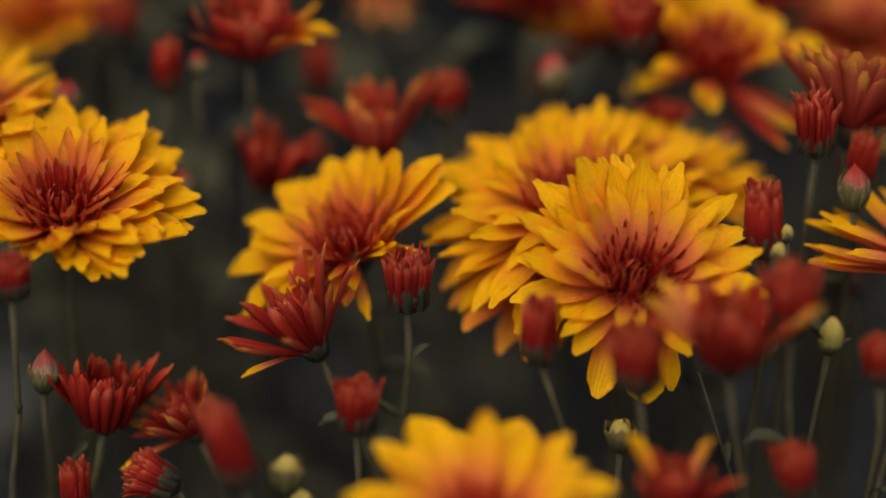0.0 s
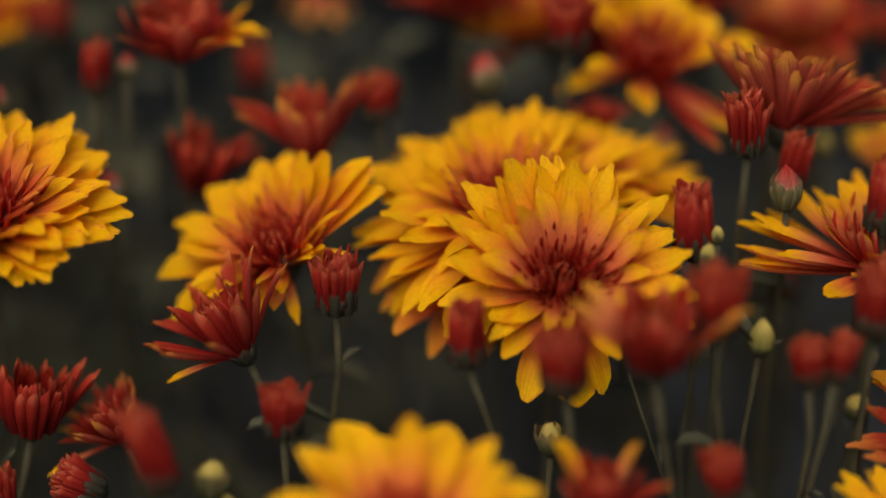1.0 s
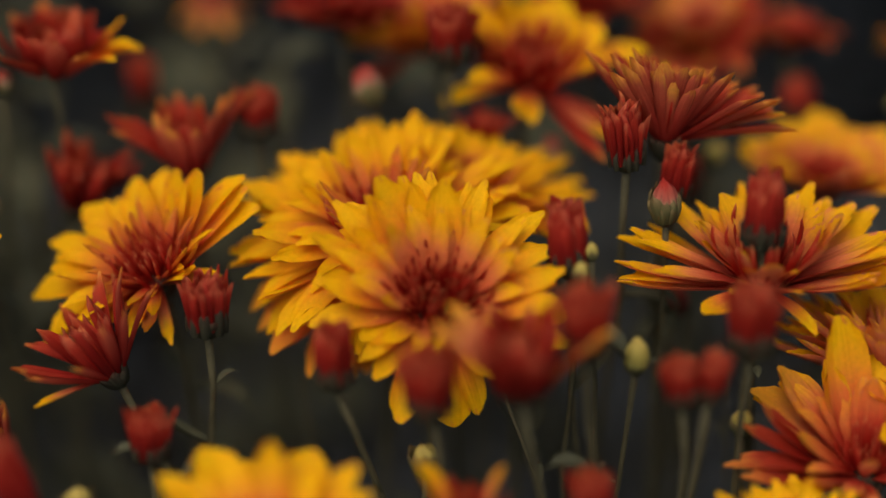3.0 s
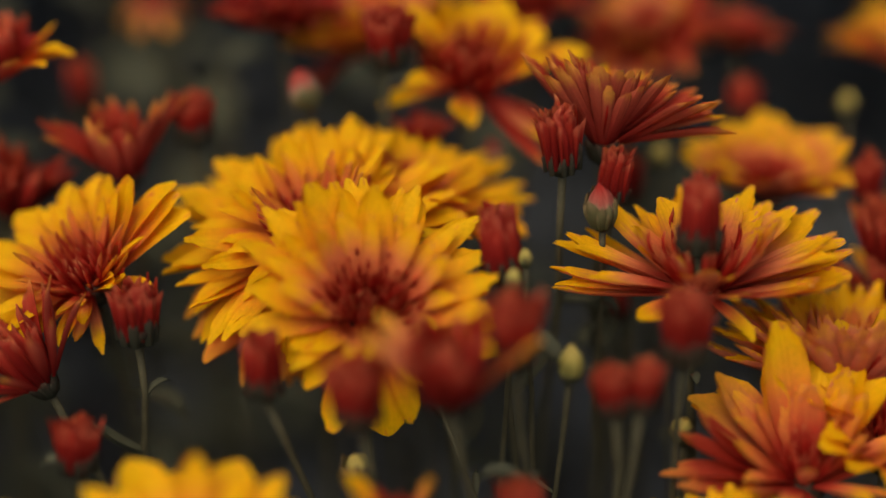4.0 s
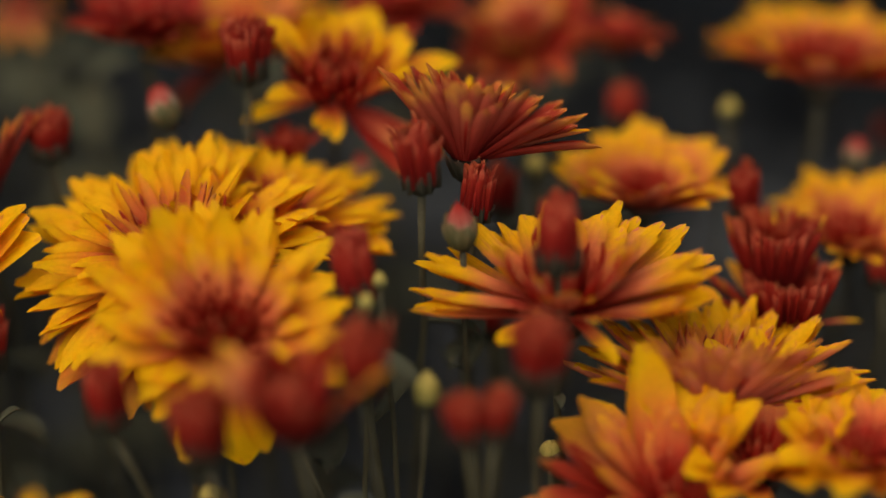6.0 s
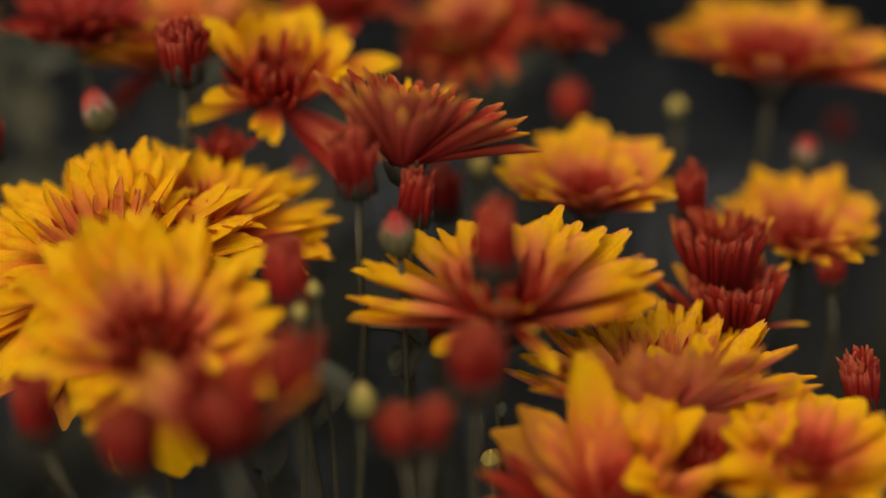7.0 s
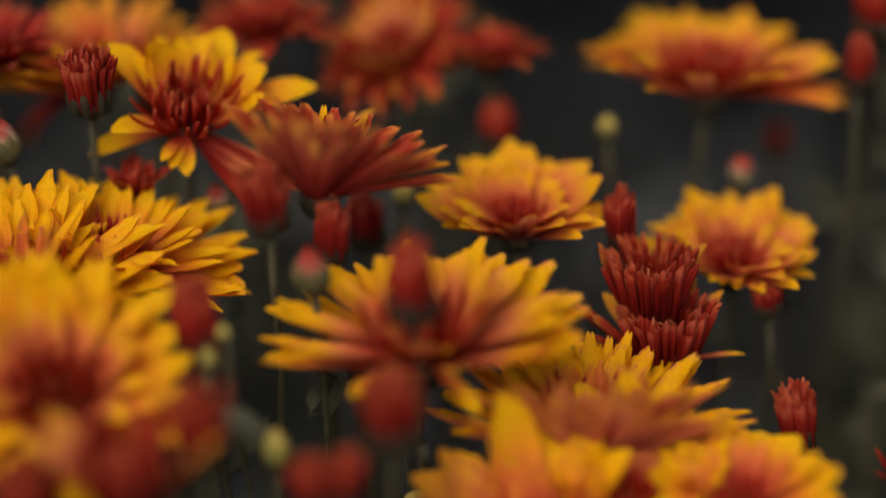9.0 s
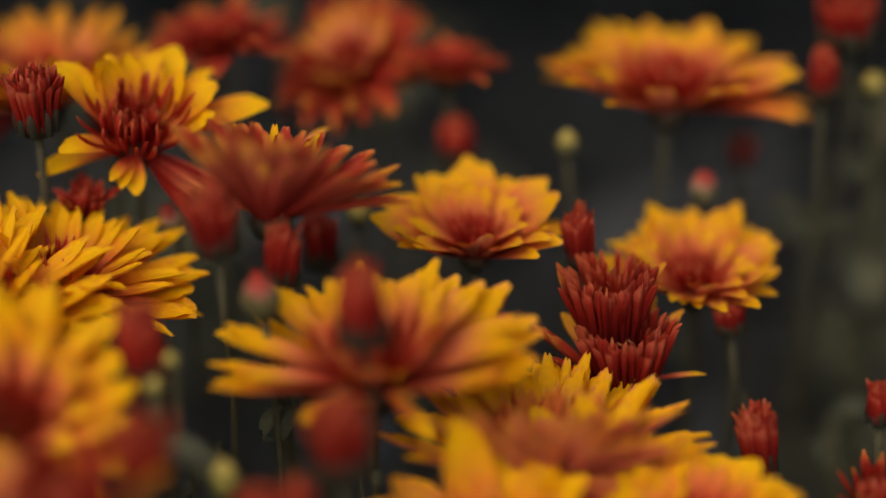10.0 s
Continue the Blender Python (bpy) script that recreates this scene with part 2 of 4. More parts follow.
CREAM_LEAF = family("cream_petal", CREAM, CREAM, 0.6, (0.85, 0.95, 0.75), 3, teeth=1, tooth=0.0, hollow=0.6, foot=0.7, tip=0.25, cols=5, rows=8, thick=0.04)
BLUSH_LEAF = family("blush_petal", BLUSH, BLUSH, 0.55, (0.8, 0.9, 0.7), 3, teeth=1, tooth=0.0, hollow=0.6, foot=0.7, tip=0.25, cols=5, rows=8, thick=0.04)
BRACT = family("bract", SEPAL, SEPAL, 0.42, (0.5, 0.7, 0.3), 3, teeth=1, tooth=0.0, hollow=0.5, foot=0.8, tip=0.15, cols=5, rows=7, thick=0.06)
BUD_BRACT = family("bract", BUD_GREEN, BUD_GREEN, 0.5, (0.6, 0.8, 0.45), 3, teeth=1, tooth=0.0, hollow=0.6, foot=0.8, tip=0.2, cols=5, rows=7, thick=0.04)
LEAFLET = family("leaflet", FRESH, FRESH, 0.3, (-0.5, 0.4, -0.9), 3, teeth=2, tooth=0.08, hollow=0.5, tip=0.15, thick=0.02)

STRAW = family("straw_petal", CRIMSON, CRIMSON_UNDER, 0.15, (0.06, -0.05, 0.12, 0.0), 4, teeth=1, tooth=0.02, hollow=1.0, foot=0.6, tip=0.75, widest=0.85, cols=5, rows=8, thick=0.03)
RAY_STRAP = family("ray_strap", SUNSET, SUNSET_UNDER, 0.155, (0.05, 0.16, -0.04, 0.1), 4, teeth=2, tooth=0.05, hollow=0.5, foot=0.5, tip=0.58, widest=0.72)
RUST_STRAP = family("rust_strap", COPPER, RUST, 0.2, (0.05, 0.14, -0.04, 0.1), 4, teeth=2, tooth=0.05, hollow=0.5, foot=0.5, tip=0.62, widest=0.75)
QUILLS = family("quill", QUILL, CRIMSON_UNDER, 0.085, (0.3, 0.6, 0.1, -0.2), 4, teeth=1, tooth=0.04, hollow=1.0, foot=0.8, tip=0.6, cols=5, rows=8, thick=0.02)


def part(name, me, parent, local=None, label=""):
    ob = new(name, me)
    ob.parent = parent
    if local is not None:
        ob.matrix_basis = local
    return tagged(ob, label)


def tube(name, points, radii, mat, sides=8):
    """A round stem through the points."""
    verts, faces = [], []
    for i, p in enumerate(points):
        a, b = points[max(0, i - 1)], points[min(len(points) - 1, i + 1)]
        d = (b - a).normalized()
        s = d.cross(Vector((0.3, 1, 0.1))).normalized()
        q = d.cross(s)
        for k in range(sides):
            w = 2 * math.pi * k / sides
            verts.append(p + (s * math.cos(w) + q * math.sin(w)) * radii[i])
    for i in range(len(points) - 1):
        for k in range(sides):
            n = (k + 1) % sides
            faces.append((i * sides + k, i * sides + n, (i + 1) * sides + n, (i + 1) * sides + k))
    faces.append(tuple(range(sides))[::-1])
    faces.append(tuple(range((len(points) - 1) * sides, len(points) * sides)))
    return mesh_of(name, verts, faces, (mat,))


def lathe(name, profile, mat, sides=14):
    verts, faces = [], []
    for i, (r, z) in enumerate(profile):
        for k in range(sides):
            w = 2 * math.pi * k / sides
            rr = r * (1 + 0.05 * math.cos(5 * w + i))
            verts.append((rr * math.cos(w), rr * math.sin(w), z))
    for i in range(len(profile) - 1):
        for k in range(sides):
            n = (k + 1) % sides
            faces.append((i * sides + k, i * sides + n, (i + 1) * sides + n, (i + 1) * sides + k))
    faces.append(tuple(range(sides))[::-1])
    faces.append(tuple(range((len(profile) - 1) * sides, len(profile) * sides)))
    uvs = [(0.5, i / (len(profile) - 1)) for i in range(len(profile)) for _ in range(sides)]
    return mesh_of(name, verts, faces, (mat,), uvs=uvs)


CALYX = lathe("calyx", ((0.15, -0.86), (0.28, -0.78), (0.48, -0.6), (0.64, -0.36), (0.70, -0.14), (0.62, -0.02), (0.4, 0.04), (0.2, 0.04)), SEPAL)


def aimed(axis, spin=0.0):
    return axis.to_track_quat("Z", "Y").to_matrix().to_4x4() @ Matrix.Rotation(spin, 4, "Z")


def leant(camera_side, right_side):
    """The way a head faces: degrees from upright towards -y, and towards +x."""
    return Vector((math.tan(radians(right_side)), -math.tan(radians(camera_side)), 1)).normalized()


def plant(origin, axis, calyx_size, rng, label, spin=0.0, thin=1.0, foot=None, leaves=1, category="flower"):
    """A stem from the ground to a head at origin that faces along axis, with its calyx. Returns the thing and its calyx."""
    origin = Vector(origin)
    base = Vector((origin.x + rng.uniform(-0.02, 0.02), origin.y + rng.uniform(0.0, 0.03), 0.0))
    if foot:
        base = Vector((foot[0], foot[1], 0.0))
    thing = new("chrysanthemum")
    thing.location = base
    tagged(thing, label, category, "chrysanthemums in the flower bed")
    neck = origin - axis * calyx_size * 0.62
    reach = 0.3 * (origin.z)
    upward = axis * 0.8 + Vector((0, 0, 0.5)) if not foot else axis * 0.4 + (neck - base).normalized()
    b1, b2 = base + Vector((0, 0, reach)), neck - upward.normalized() * reach * 0.75
    points = []
    for i in range(15):
        s = i / 14
        p = base * (1 - s) ** 3 + b1 * 3 * s * (1 - s) ** 2 + b2 * 3 * s * s * (1 - s) + neck * s**3
        if 0 < i < 14:
            p = p + Vector((rng.uniform(-1, 1), rng.uniform(-1, 1), 0)) * 0.001
        points.append(p - base)
    r = 0.00082 * thin
    radii = [r * (1.35 - 0.35 * i / 14 + (0.35 if i % 4 == 2 else 0) * 0.3) for i in range(15)]
    radii[-1] = r * 1.35
    stem = part("stem", tube("stem", points, radii, STEM), thing)
    for k in range(leaves):
        i = rng.randint(8, 12)
        turn = rng.uniform(0, 6.28)
        m = Matrix.Translation(points[i]) @ Matrix.Rotation(turn, 4, "Z") @ Matrix.Rotation(-rng.uniform(0.1, 0.9), 4, "Y") @ Matrix.Diagonal((*[rng.uniform(0.010, 0.022)] * 3, 1))
        part("leaf", rng.choice(LEAFLET), stem, m)
    # a small bract just below the head
    m = Matrix.Translation(points[rng.choice((10, 11, 12))]) @ Matrix.Rotation(rng.uniform(0, 6.28), 4, "Z") @ Matrix.Rotation(-rng.uniform(0.5, 1.1), 4, "Y") @ Matrix.Diagonal((*[rng.uniform(0.005, 0.009)] * 3, 1))
    part("leaf", rng.choice(LEAFLET), stem, m)
    calyx = part("calyx", CALYX, thing, Matrix.Translation(origin - base) @ aimed(axis, spin) @ Matrix.Diagonal((calyx_size, calyx_size, calyx_size, 1)))
    for k in range(12):
        a = 6.283 * k / 12 + rng.uniform(-0.2, 0.2)
        m = Matrix.Rotation(a, 4, "Z") @ Matrix.Translation((0.44, 0, -0.64)) @ Matrix.Rotation(-rng.uniform(0.85, 1.05), 4, "Y") @ Matrix.Diagonal((*[rng.uniform(0.7, 1.15)] * 3, 1))
        part("sepal", rng.choice(BRACT), calyx, m)
    return thing, calyx


def petal(calyx, scale, me, turn, radius, height, raise_, length, roll=0.0, broad=1.0, name="petal"):
    """Sets one petal on a head. Sizes in metres, turns in degrees; scale is the calyx's own."""
    m = Matrix.Rotation(radians(turn), 4, "Z") @ Matrix.Translation((radius / scale, 0, height / scale)) @ Matrix.Rotation(-radians(raise_), 4, "Y") @ Matrix.Rotation(radians(roll), 4, "X")
    s = length / scale
    return part(name, me, calyx, m @ Matrix.Diagonal((s, s * broad, s, 1)))


def facing(axis):
    """The turn about a head's axis, in degrees, that points to the right (+x)."""
    d = aimed(axis).to_3x3().inverted() @ Vector((0, -1, 0))
    return math.degrees(math.atan2(d.y, d.x)) + 90


def round_about(keys, turn):
    """Values between the keys (turn from the right, value, value, ...), smoothly all the way round a head."""
    keys = sorted((k[0] % 360, *k[1:]) for k in keys)
    turn %= 360
    keys = [(keys[-1][0] - 360, *keys[-1][1:])] + keys + [(keys[0][0] + 360, *keys[0][1:])]
    for one, two in zip(keys, keys[1:]):
        if one[0] <= turn <= two[0]:
            f = (turn - one[0]) / max(1e-6, two[0] - one[0])
            f = f * f * (3 - 2 * f)
            return [u + (w - u) * f for u, w in zip(one[1:], two[1:])]


def open_flower(centre, size, camera_side, right_side, label, seed, low=10, high=66, rings=5, count=21, shape=None, outer=RAY, second=RAY, inner=MIDDLE, heart=HEART, core=40, core_size=0.32, core_wide=0.2, shrink=0.42, dip=0, fall=0, broad=1.0, stray=(), foot=None, uneven=0.1):
    """A flower in full bloom; centre: the middle of its red heart; size: its radius. low, high: the rise of the outer
    and the inner petals; dip: how far the petals on the camera's side hang lower; fall: how far the outermost hang back;
    uneven: how much the petals differ in length;
    shape: keys round the head (turn from the right, rise, length, share of petals kept), where it is not the same all round;
    stray: single petals as (turn from the right, rise, length against the radius, petal shapes)."""
    rng = random.Random(seed)
    axis = leant(camera_side, right_side)
    origin = Vector(centre) - axis * size * 0.3
    c = size * 0.24
    thing, calyx = plant(origin, axis, c, rng, label, foot=foot)
    right = facing(axis)
    for k in range(rings):
        f = k / (rings - 1)
        n = round(count * (1 - 0.2 * f))
        start = rng.uniform(0, 360)
        for i in range(n):
            a = start + 360 * i / n + rng.uniform(-6, 6)
            least, reach, kept = low, 1.0, 1.0
            if shape:
                least, reach, kept = round_about(shape, a - right)
            # the innermost petals stand alike all round
            if rng.random() > kept + (1 - kept) * max(0.0, f - 0.4):
                continue
            rise = least + (high - least) * (0.3 * f + 0.7 * f**2.2) + rng.uniform(-6, 6)
            rise -= dip * max(0.0, math.cos(radians(a - right + 90))) * (1 - 0.6 * f)
            if f < 0.2:
                rise -= fall * rng.uniform(0.3, 1.0)
            reach += (1 - reach) * 0.6 * f
            length = size * reach * (1 - 0.12 * f - (0.88 - shrink) * max(0.0, (f - 0.35) / 0.65) ** 1.2) * rng.uniform(1 - uneven, 1 + 0.6 * uneven)
            kin = outer if f < 0.4 else second if f < 0.72 else inner if f < 0.95 else heart
            petal(calyx, c, rng.choice(kin), a, size * (0.12 - 0.05 * f), size * (0.03 + 0.08 * f), rise, length, rng.uniform(-8, 8), broad * rng.uniform(0.85, 1.2))
    for i in range(core):
        f = (i + 0.5) / core
        petal(calyx, c, rng.choice(CENTRE), 137.5 * i, size * core_wide * f**0.5, size * 0.12, 88 - 46 * f + rng.uniform(-7, 7), size * core_size * (0.75 + 0.5 * f) * rng.uniform(0.88, 1.12), rng.uniform(-20, 20))
    for turn, rise, length, kin in stray:
        petal(calyx, c, kin[int(abs(turn)) % len(kin)], right + turn, size * 0.1, size * 0.03, rise, size * length, rng.uniform(-8, 8), rng.uniform(0.95, 1.15))
    return thing


def half_open(base, tip, spread, label, seed, count=13, rings=3, outer=RED_RAY, inner=STRAP, wide=0.22, core=16, stray=(), broad=1.0, foot=None, inmost=6, ragged=0.2):
    """A flower that is just opening: petals rise from base towards tip, the outer ones spread by that many degrees, the inmost by inmost.
    stray: single petals, as (turn from the right, rise, length against the rest, petal shapes)."""
    rng = random.Random(seed)
    origin, ways = Vector(base), Vector(tip) - Vector(base)
    size, axis = ways.length, ways.normalized()
    c = size * 0.26
    thing, calyx = plant(origin, axis, c, rng, label, foot=foot)
    right = facing(axis)
    for k in range(rings):
        f = k / max(1, rings - 1)
        n = round(count * (1 - 0.25 * f))
        start = rng.uniform(0, 360)
        for i in range(n):
            rise = 90 - spread + (spread - inmost) * f + rng.uniform(-9, 9)
            petal(calyx, c, rng.choice(outer if f < 0.5 else inner), start + 360 * i / n + rng.uniform(-9, 9), size * (wide - 0.1 * f), size * 0.04, rise, size * (1 - 0.18 * f) * rng.uniform(1 - ragged, 1 + 0.4 * ragged), rng.uniform(-12, 12), broad * rng.uniform(0.85, 1.15))
    for i in range(core):
        f = (i + 0.5) / core
        petal(calyx, c, rng.choice(CENTRE), 137.5 * i, size * 0.18 * f**0.5, size * 0.08, 90 - 16 * f, size * 0.68 * rng.uniform(0.85, 1.1), rng.uniform(-20, 20))
    for turn, rise, length, kin in stray:
        petal(calyx, c, kin[int(abs(turn)) % len(kin)], right + turn, size * wide * 0.8, size * 0.03, rise, size * length, rng.uniform(-10, 10))
    return thing


def cup(base, tip, radius, label, seed, flare=6, count=20, closed=False, foot=None):
    """A tight red bud whose strap petals stand side by side like a cup, or lean together towards its top."""
    rng = random.Random(seed)
    origin, ways = Vector(base), Vector(tip) - Vector(base)
    size, axis = ways.length, ways.normalized()
    c = radius * 1.12
    thing, calyx = plant(origin, axis, c, rng, label, foot=foot)
    upright = 89 if closed else 90 - flare
    for k, (n, r, tall) in enumerate(((count, 1.0, 0.86), (count - 6, 0.74, 0.95), (5 if closed else 6, 0.44, 0.96))):
        start = rng.uniform(0, 360)
        for i in range(n):
            kin = (CLOSED if i % 3 else STRAP) if closed else STRAW
            petal(calyx, c, rng.choice(kin), start + 360 * i / n + rng.uniform(-6, 6), radius * r * 0.78, -radius * 0.3, upright + flare * 0.3 * k * (not closed) - (closed and 2 * k) + rng.uniform(-5, 5), (size + radius * 0.3) * tall * (rng.uniform(0.82, 1.12) if closed else rng.uniform(0.9, 1.06)), rng.uniform(-18, 18), radius / size * (1.7 if closed else 2.3) * rng.uniform(0.9, 1.2))
    # bracts that clasp the foot of the cup
    for i in range(9):
        petal(calyx, c, rng.choice(BRACT), 40 * i + rng.uniform(-8, 8), radius * 0.86, -radius * 0.55, upright - 3 + rng.uniform(-3, 3), (size * 0.3 + radius * 0.55) * rng.uniform(0.85, 1.1), 0, radius / size * 1.75, "sepal")
    # quills that stand over the rim, hooked at their tips
    for i in range(10 if closed else 18):
        out = 0.25 + 0.7 * rng.random()
        petal(calyx, c, rng.choice(QUILLS), 137.5 * i, radius * out * (0.8 if closed else 0.95), 0, min(90, upright) + rng.uniform(-6, 4), size * rng.uniform(0.94, 1.1), rng.uniform(-40, 40))
    return thing


OVOID = {mat.name: lathe("bud_body", ((0.3, -0.05), (0.72, 0.08), (0.94, 0.28), (0.98, 0.46), (0.82, 0.66), (0.52, 0.84), (0.22, 0.97), (0.04, 1.08)), mat) for mat in (CREAM, BLUSH)}


def small_bud(base, tip, radius, label, seed, kin=CREAM_LEAF, cover=(0.6, 0.85), foot=None):
    """A small round bud: a folded body with petals laid over it, green bracts round its lower part."""
    rng = random.Random(seed)
    origin, ways = Vector(base), Vector(tip) - Vector(base)
    size, axis = ways.length, ways.normalized()
    c = radius * 0.9
    thing, calyx = plant(origin, axis, c, rng, label, thin=0.8, foot=foot, category="flower bud")
    body = OVOID[kin[0].materials[0].name]
    part("bud_body", body, calyx, Matrix.Diagonal((radius * 0.84 / c, radius * 0.84 / c, size / c, 1)))
    for i in range(8):
        petal(calyx, c, rng.choice(kin), 45 * i + rng.uniform(-8, 8), radius * 0.86, size * 0.12, 84 + rng.uniform(-3, 3), size * 0.95 * rng.uniform(0.9, 1.05), rng.uniform(-8, 8), radius / size * 1.7)
    for ring, (tall, start) in enumerate(((1.0, 0), (0.7, 20))):
        for i in range(9):
            petal(calyx, c, rng.choice(BUD_BRACT), 40 * i + start + rng.uniform(-6, 6), radius * (0.62 + 0.08 * ring), -radius * 0.3, 60 + rng.uniform(-4, 4), size * rng.uniform(*cover) * tall, 0, radius / size * 1.9, "sepal")
    return thing


def add_leaf(thing, start, end, broad=1.0):
    """A leaf on a thing's stem, from start to end."""
    stem = next(o for o in thing.children if o.name.startswith("stem"))
    a, b = Vector(start), Vector(end)
    way = b - a
    # the leaf sits on the stem, at its height
    a = min((thing.location + v.co for v in stem.data.vertices), key=lambda p: (p - a).length)
    side = Vector((0, 0, 1)).cross(way).normalized()
    m = Matrix((way.normalized(), side, way.normalized().cross(side))).transposed().to_4x4()
    return part("leaf", LEAFLET[len(stem.children) % 3], stem, Matrix.Translation(a - thing.location) @ m @ Matrix.Diagonal((way.length, way.length * broad, way.length, 1)))


LOBED = [petal_mesh("lobed_leaf", FRESH, FRESH, 0.62, curl=c, hollow=0.35, teeth=3, tooth=0.2, widest=0.6, foot=0.12, tip=0.3, thick=0.015, rows=10, seed=60 + k) for k, c in enumerate((-0.7, 0.3, -1.1))]


def bare_stalk(foot, top, label, seed, bow=0.006):
    """A thin flowerless stalk with one small leaf."""
    rng = random.Random(seed)
    base, end = Vector((*foot, 0.0)), Vector(top)
    thing = tagged(new("bare_stalk"), label, "stalk", "bare stalks in the flower bed")
    thing.location = base
    side = Vector((rng.uniform(-1, 1), rng.uniform(-1, 1), 0)).normalized() * bow
    points = [(end - base) * (i / 11) + side * math.sin(i / 11 * math.pi) for i in range(12)]
    stem = part("stem", tube("stem", points, [0.0007 - 0.00003 * i for i in range(12)], STEM, 6), thing)
    part("leaf", LEAFLET[seed % 3], stem, Matrix.Translation(points[10]) @ Matrix.Rotation(rng.uniform(0, 6.28), 4, "Z") @ Matrix.Rotation(-0.7, 4, "Y") @ Matrix.Scale(0.007, 4))
    return thing


def leafy_shoot(foot, top, label, seed, count=7, size=0.03):
    """A flowerless shoot with lobed leaves up its stem."""
    rng = random.Random(seed)
    base, end = Vector((*foot, 0.0)), Vector(top)
    thing = tagged(new("leafy_shoot"), label, "shoot", "leafy shoots in the flower bed")
    thing.location = base
    points = [(end - base) * (i / 9) + Vector((rng.uniform(-1, 1), rng.uniform(-1, 1), 0)) * 0.0015 for i in range(10)]
    stem = part("stem", tube("stem", points, [0.0016 - 0.00008 * i for i in range(10)], STEM), thing)
    for k in range(count):
        i = 9 - k * 0.6
        at = points[int(i)].lerp(points[min(9, int(i) + 1)], i % 1)
        length = size * rng.uniform(0.7, 1.15) * (0.6 + 0.4 * min(1, k / 3))
        part("leaf", LOBED[k % 3], stem, Matrix.Translation(at) @ Matrix.Rotation(2.4 * k + rng.uniform(-0.4, 0.4), 4, "Z") @ Matrix.Rotation(-rng.uniform(-0.1, 0.8), 4, "Y") @ Matrix.Diagonal((length, length, length, 1)))
    return thing

# ---- ground and undergrowth ----
def make_ground():
    """Soil: one sheet to the horizon, lumpy in the bed."""
    rng = random.Random(5)
    edges = [-60, -15, -4, -1.6] + [-0.8 + 0.05 * i for i in range(45)] + [2.2, 5, 16, 60]
    n = len(edges)
    verts = [(x, y, (noise.noise(Vector((x * 9, y * 9, 0))) * 0.012 - 0.012 if abs(x) < 1.7 and abs(y) < 1.7 else -0.012)) for y in edges for x in edges]
    faces = [(j * n + i, j * n + i + 1, (j + 1) * n + i + 1, (j + 1) * n + i) for j in range(n - 1) for i in range(n - 1)]
    return tagged(new("ground", mesh_of("ground", verts, faces, (SOIL,))), "dark bare soil of the flower bed", "ground", kind="structure")


make_ground()


def leaf_outline(rng):
    """A lobed leaf one unit long, as a folded fan of points with a midrib."""
    rim = [(0.0, 0.03), (0.2, 0.06), (0.32, 0.24), (0.4, 0.14), (0.55, 0.30), (0.64, 0.17), (0.78, 0.22), (0.86, 0.10), (1.0, 0.0)]
    fold, bow = rng.uniform(0.1, 0.5), rng.uniform(-0.5, 0.3)
    mid = [(x, 0, bow * x * x) for x, _ in rim]
    left = [(x, y * rng.uniform(0.8, 1.3), y * fold + bow * x * x) for x, y in rim]
    right = [(x, -y * rng.uniform(0.8, 1.3), y * fold + bow * x * x) for x, y in rim]
    return mid + left + right, len(rim)


def foliage(name, label, spots, seed):
    """A mass of lobed leaves on short shoots, in one sheet each."""
    rng = random.Random(seed)
    verts, faces = [], []
    for spot, size in spots:
        pts, n = leaf_outline(rng)
        # low leaves hang every way, the unseen ones on top lie flatter
        steep = 1.35 if spot[2] < 0.3 else 0.85
        m = Matrix.Translation(spot) @ Matrix.Rotation(rng.uniform(0, 6.283), 4, "Z") @ Matrix.Rotation(rng.uniform(-steep, steep), 4, "Y") @ Matrix.Rotation(rng.uniform(-0.8, 0.8), 4, "X") @ Matrix.Scale(size, 4)
        o = len(verts)
        verts += [m @ Vector(p) for p in pts]
        for i in range(n - 1):
            faces.append((o + i, o + i + 1, o + n + i + 1, o + n + i))
            faces.append((o + i, o + 2 * n + i, o + 2 * n + i + 1, o + i + 1))
    return tagged(new(name, mesh_of(name, verts, faces, (LEAF,))), label, "foliage", kind="stuff")


def bed_spots(count, low, high, seed, x0=-0.7, x1=0.95, y0=-0.35, y1=1.5):
    rng = random.Random(seed)
    spots = []
    while len(spots) < count:
        x, y = rng.uniform(x0, x1), rng.uniform(y0, y1)
        # the bed thins out along an uneven rim
        if math.hypot((x - 0.1) / 0.95, (y - 0.55) / 1.25) < 1 + 0.25 * noise.noise(Vector((x * 3, y * 3, 2))) - 0.25 * rng.random() ** 2:
            spots.append(((x, y, rng.uniform(low, high)), rng.uniform(0.022, 0.05)))
    return spots


low_leaves = bed_spots(10000, 0.02, 0.16, 11)
# unseen leaf masses beside and, taller, behind the flowers, added to shade the bed
beside = bed_spots(2600, 0.06, 0.2, 21, 0.34, 1.0) + bed_spots(2600, 0.1, 0.26, 22, -0.9, -0.2)
behind = bed_spots(6500, 0.31, 0.44, 23, -0.9, 1.0, 0.76, 1.8)
foliage("foliage", "dense dark green lobed leaves below the flowers, and unseen ones added to shade the bed", low_leaves + beside + behind, 12)

# ---- the flowers, each on its own stem ----

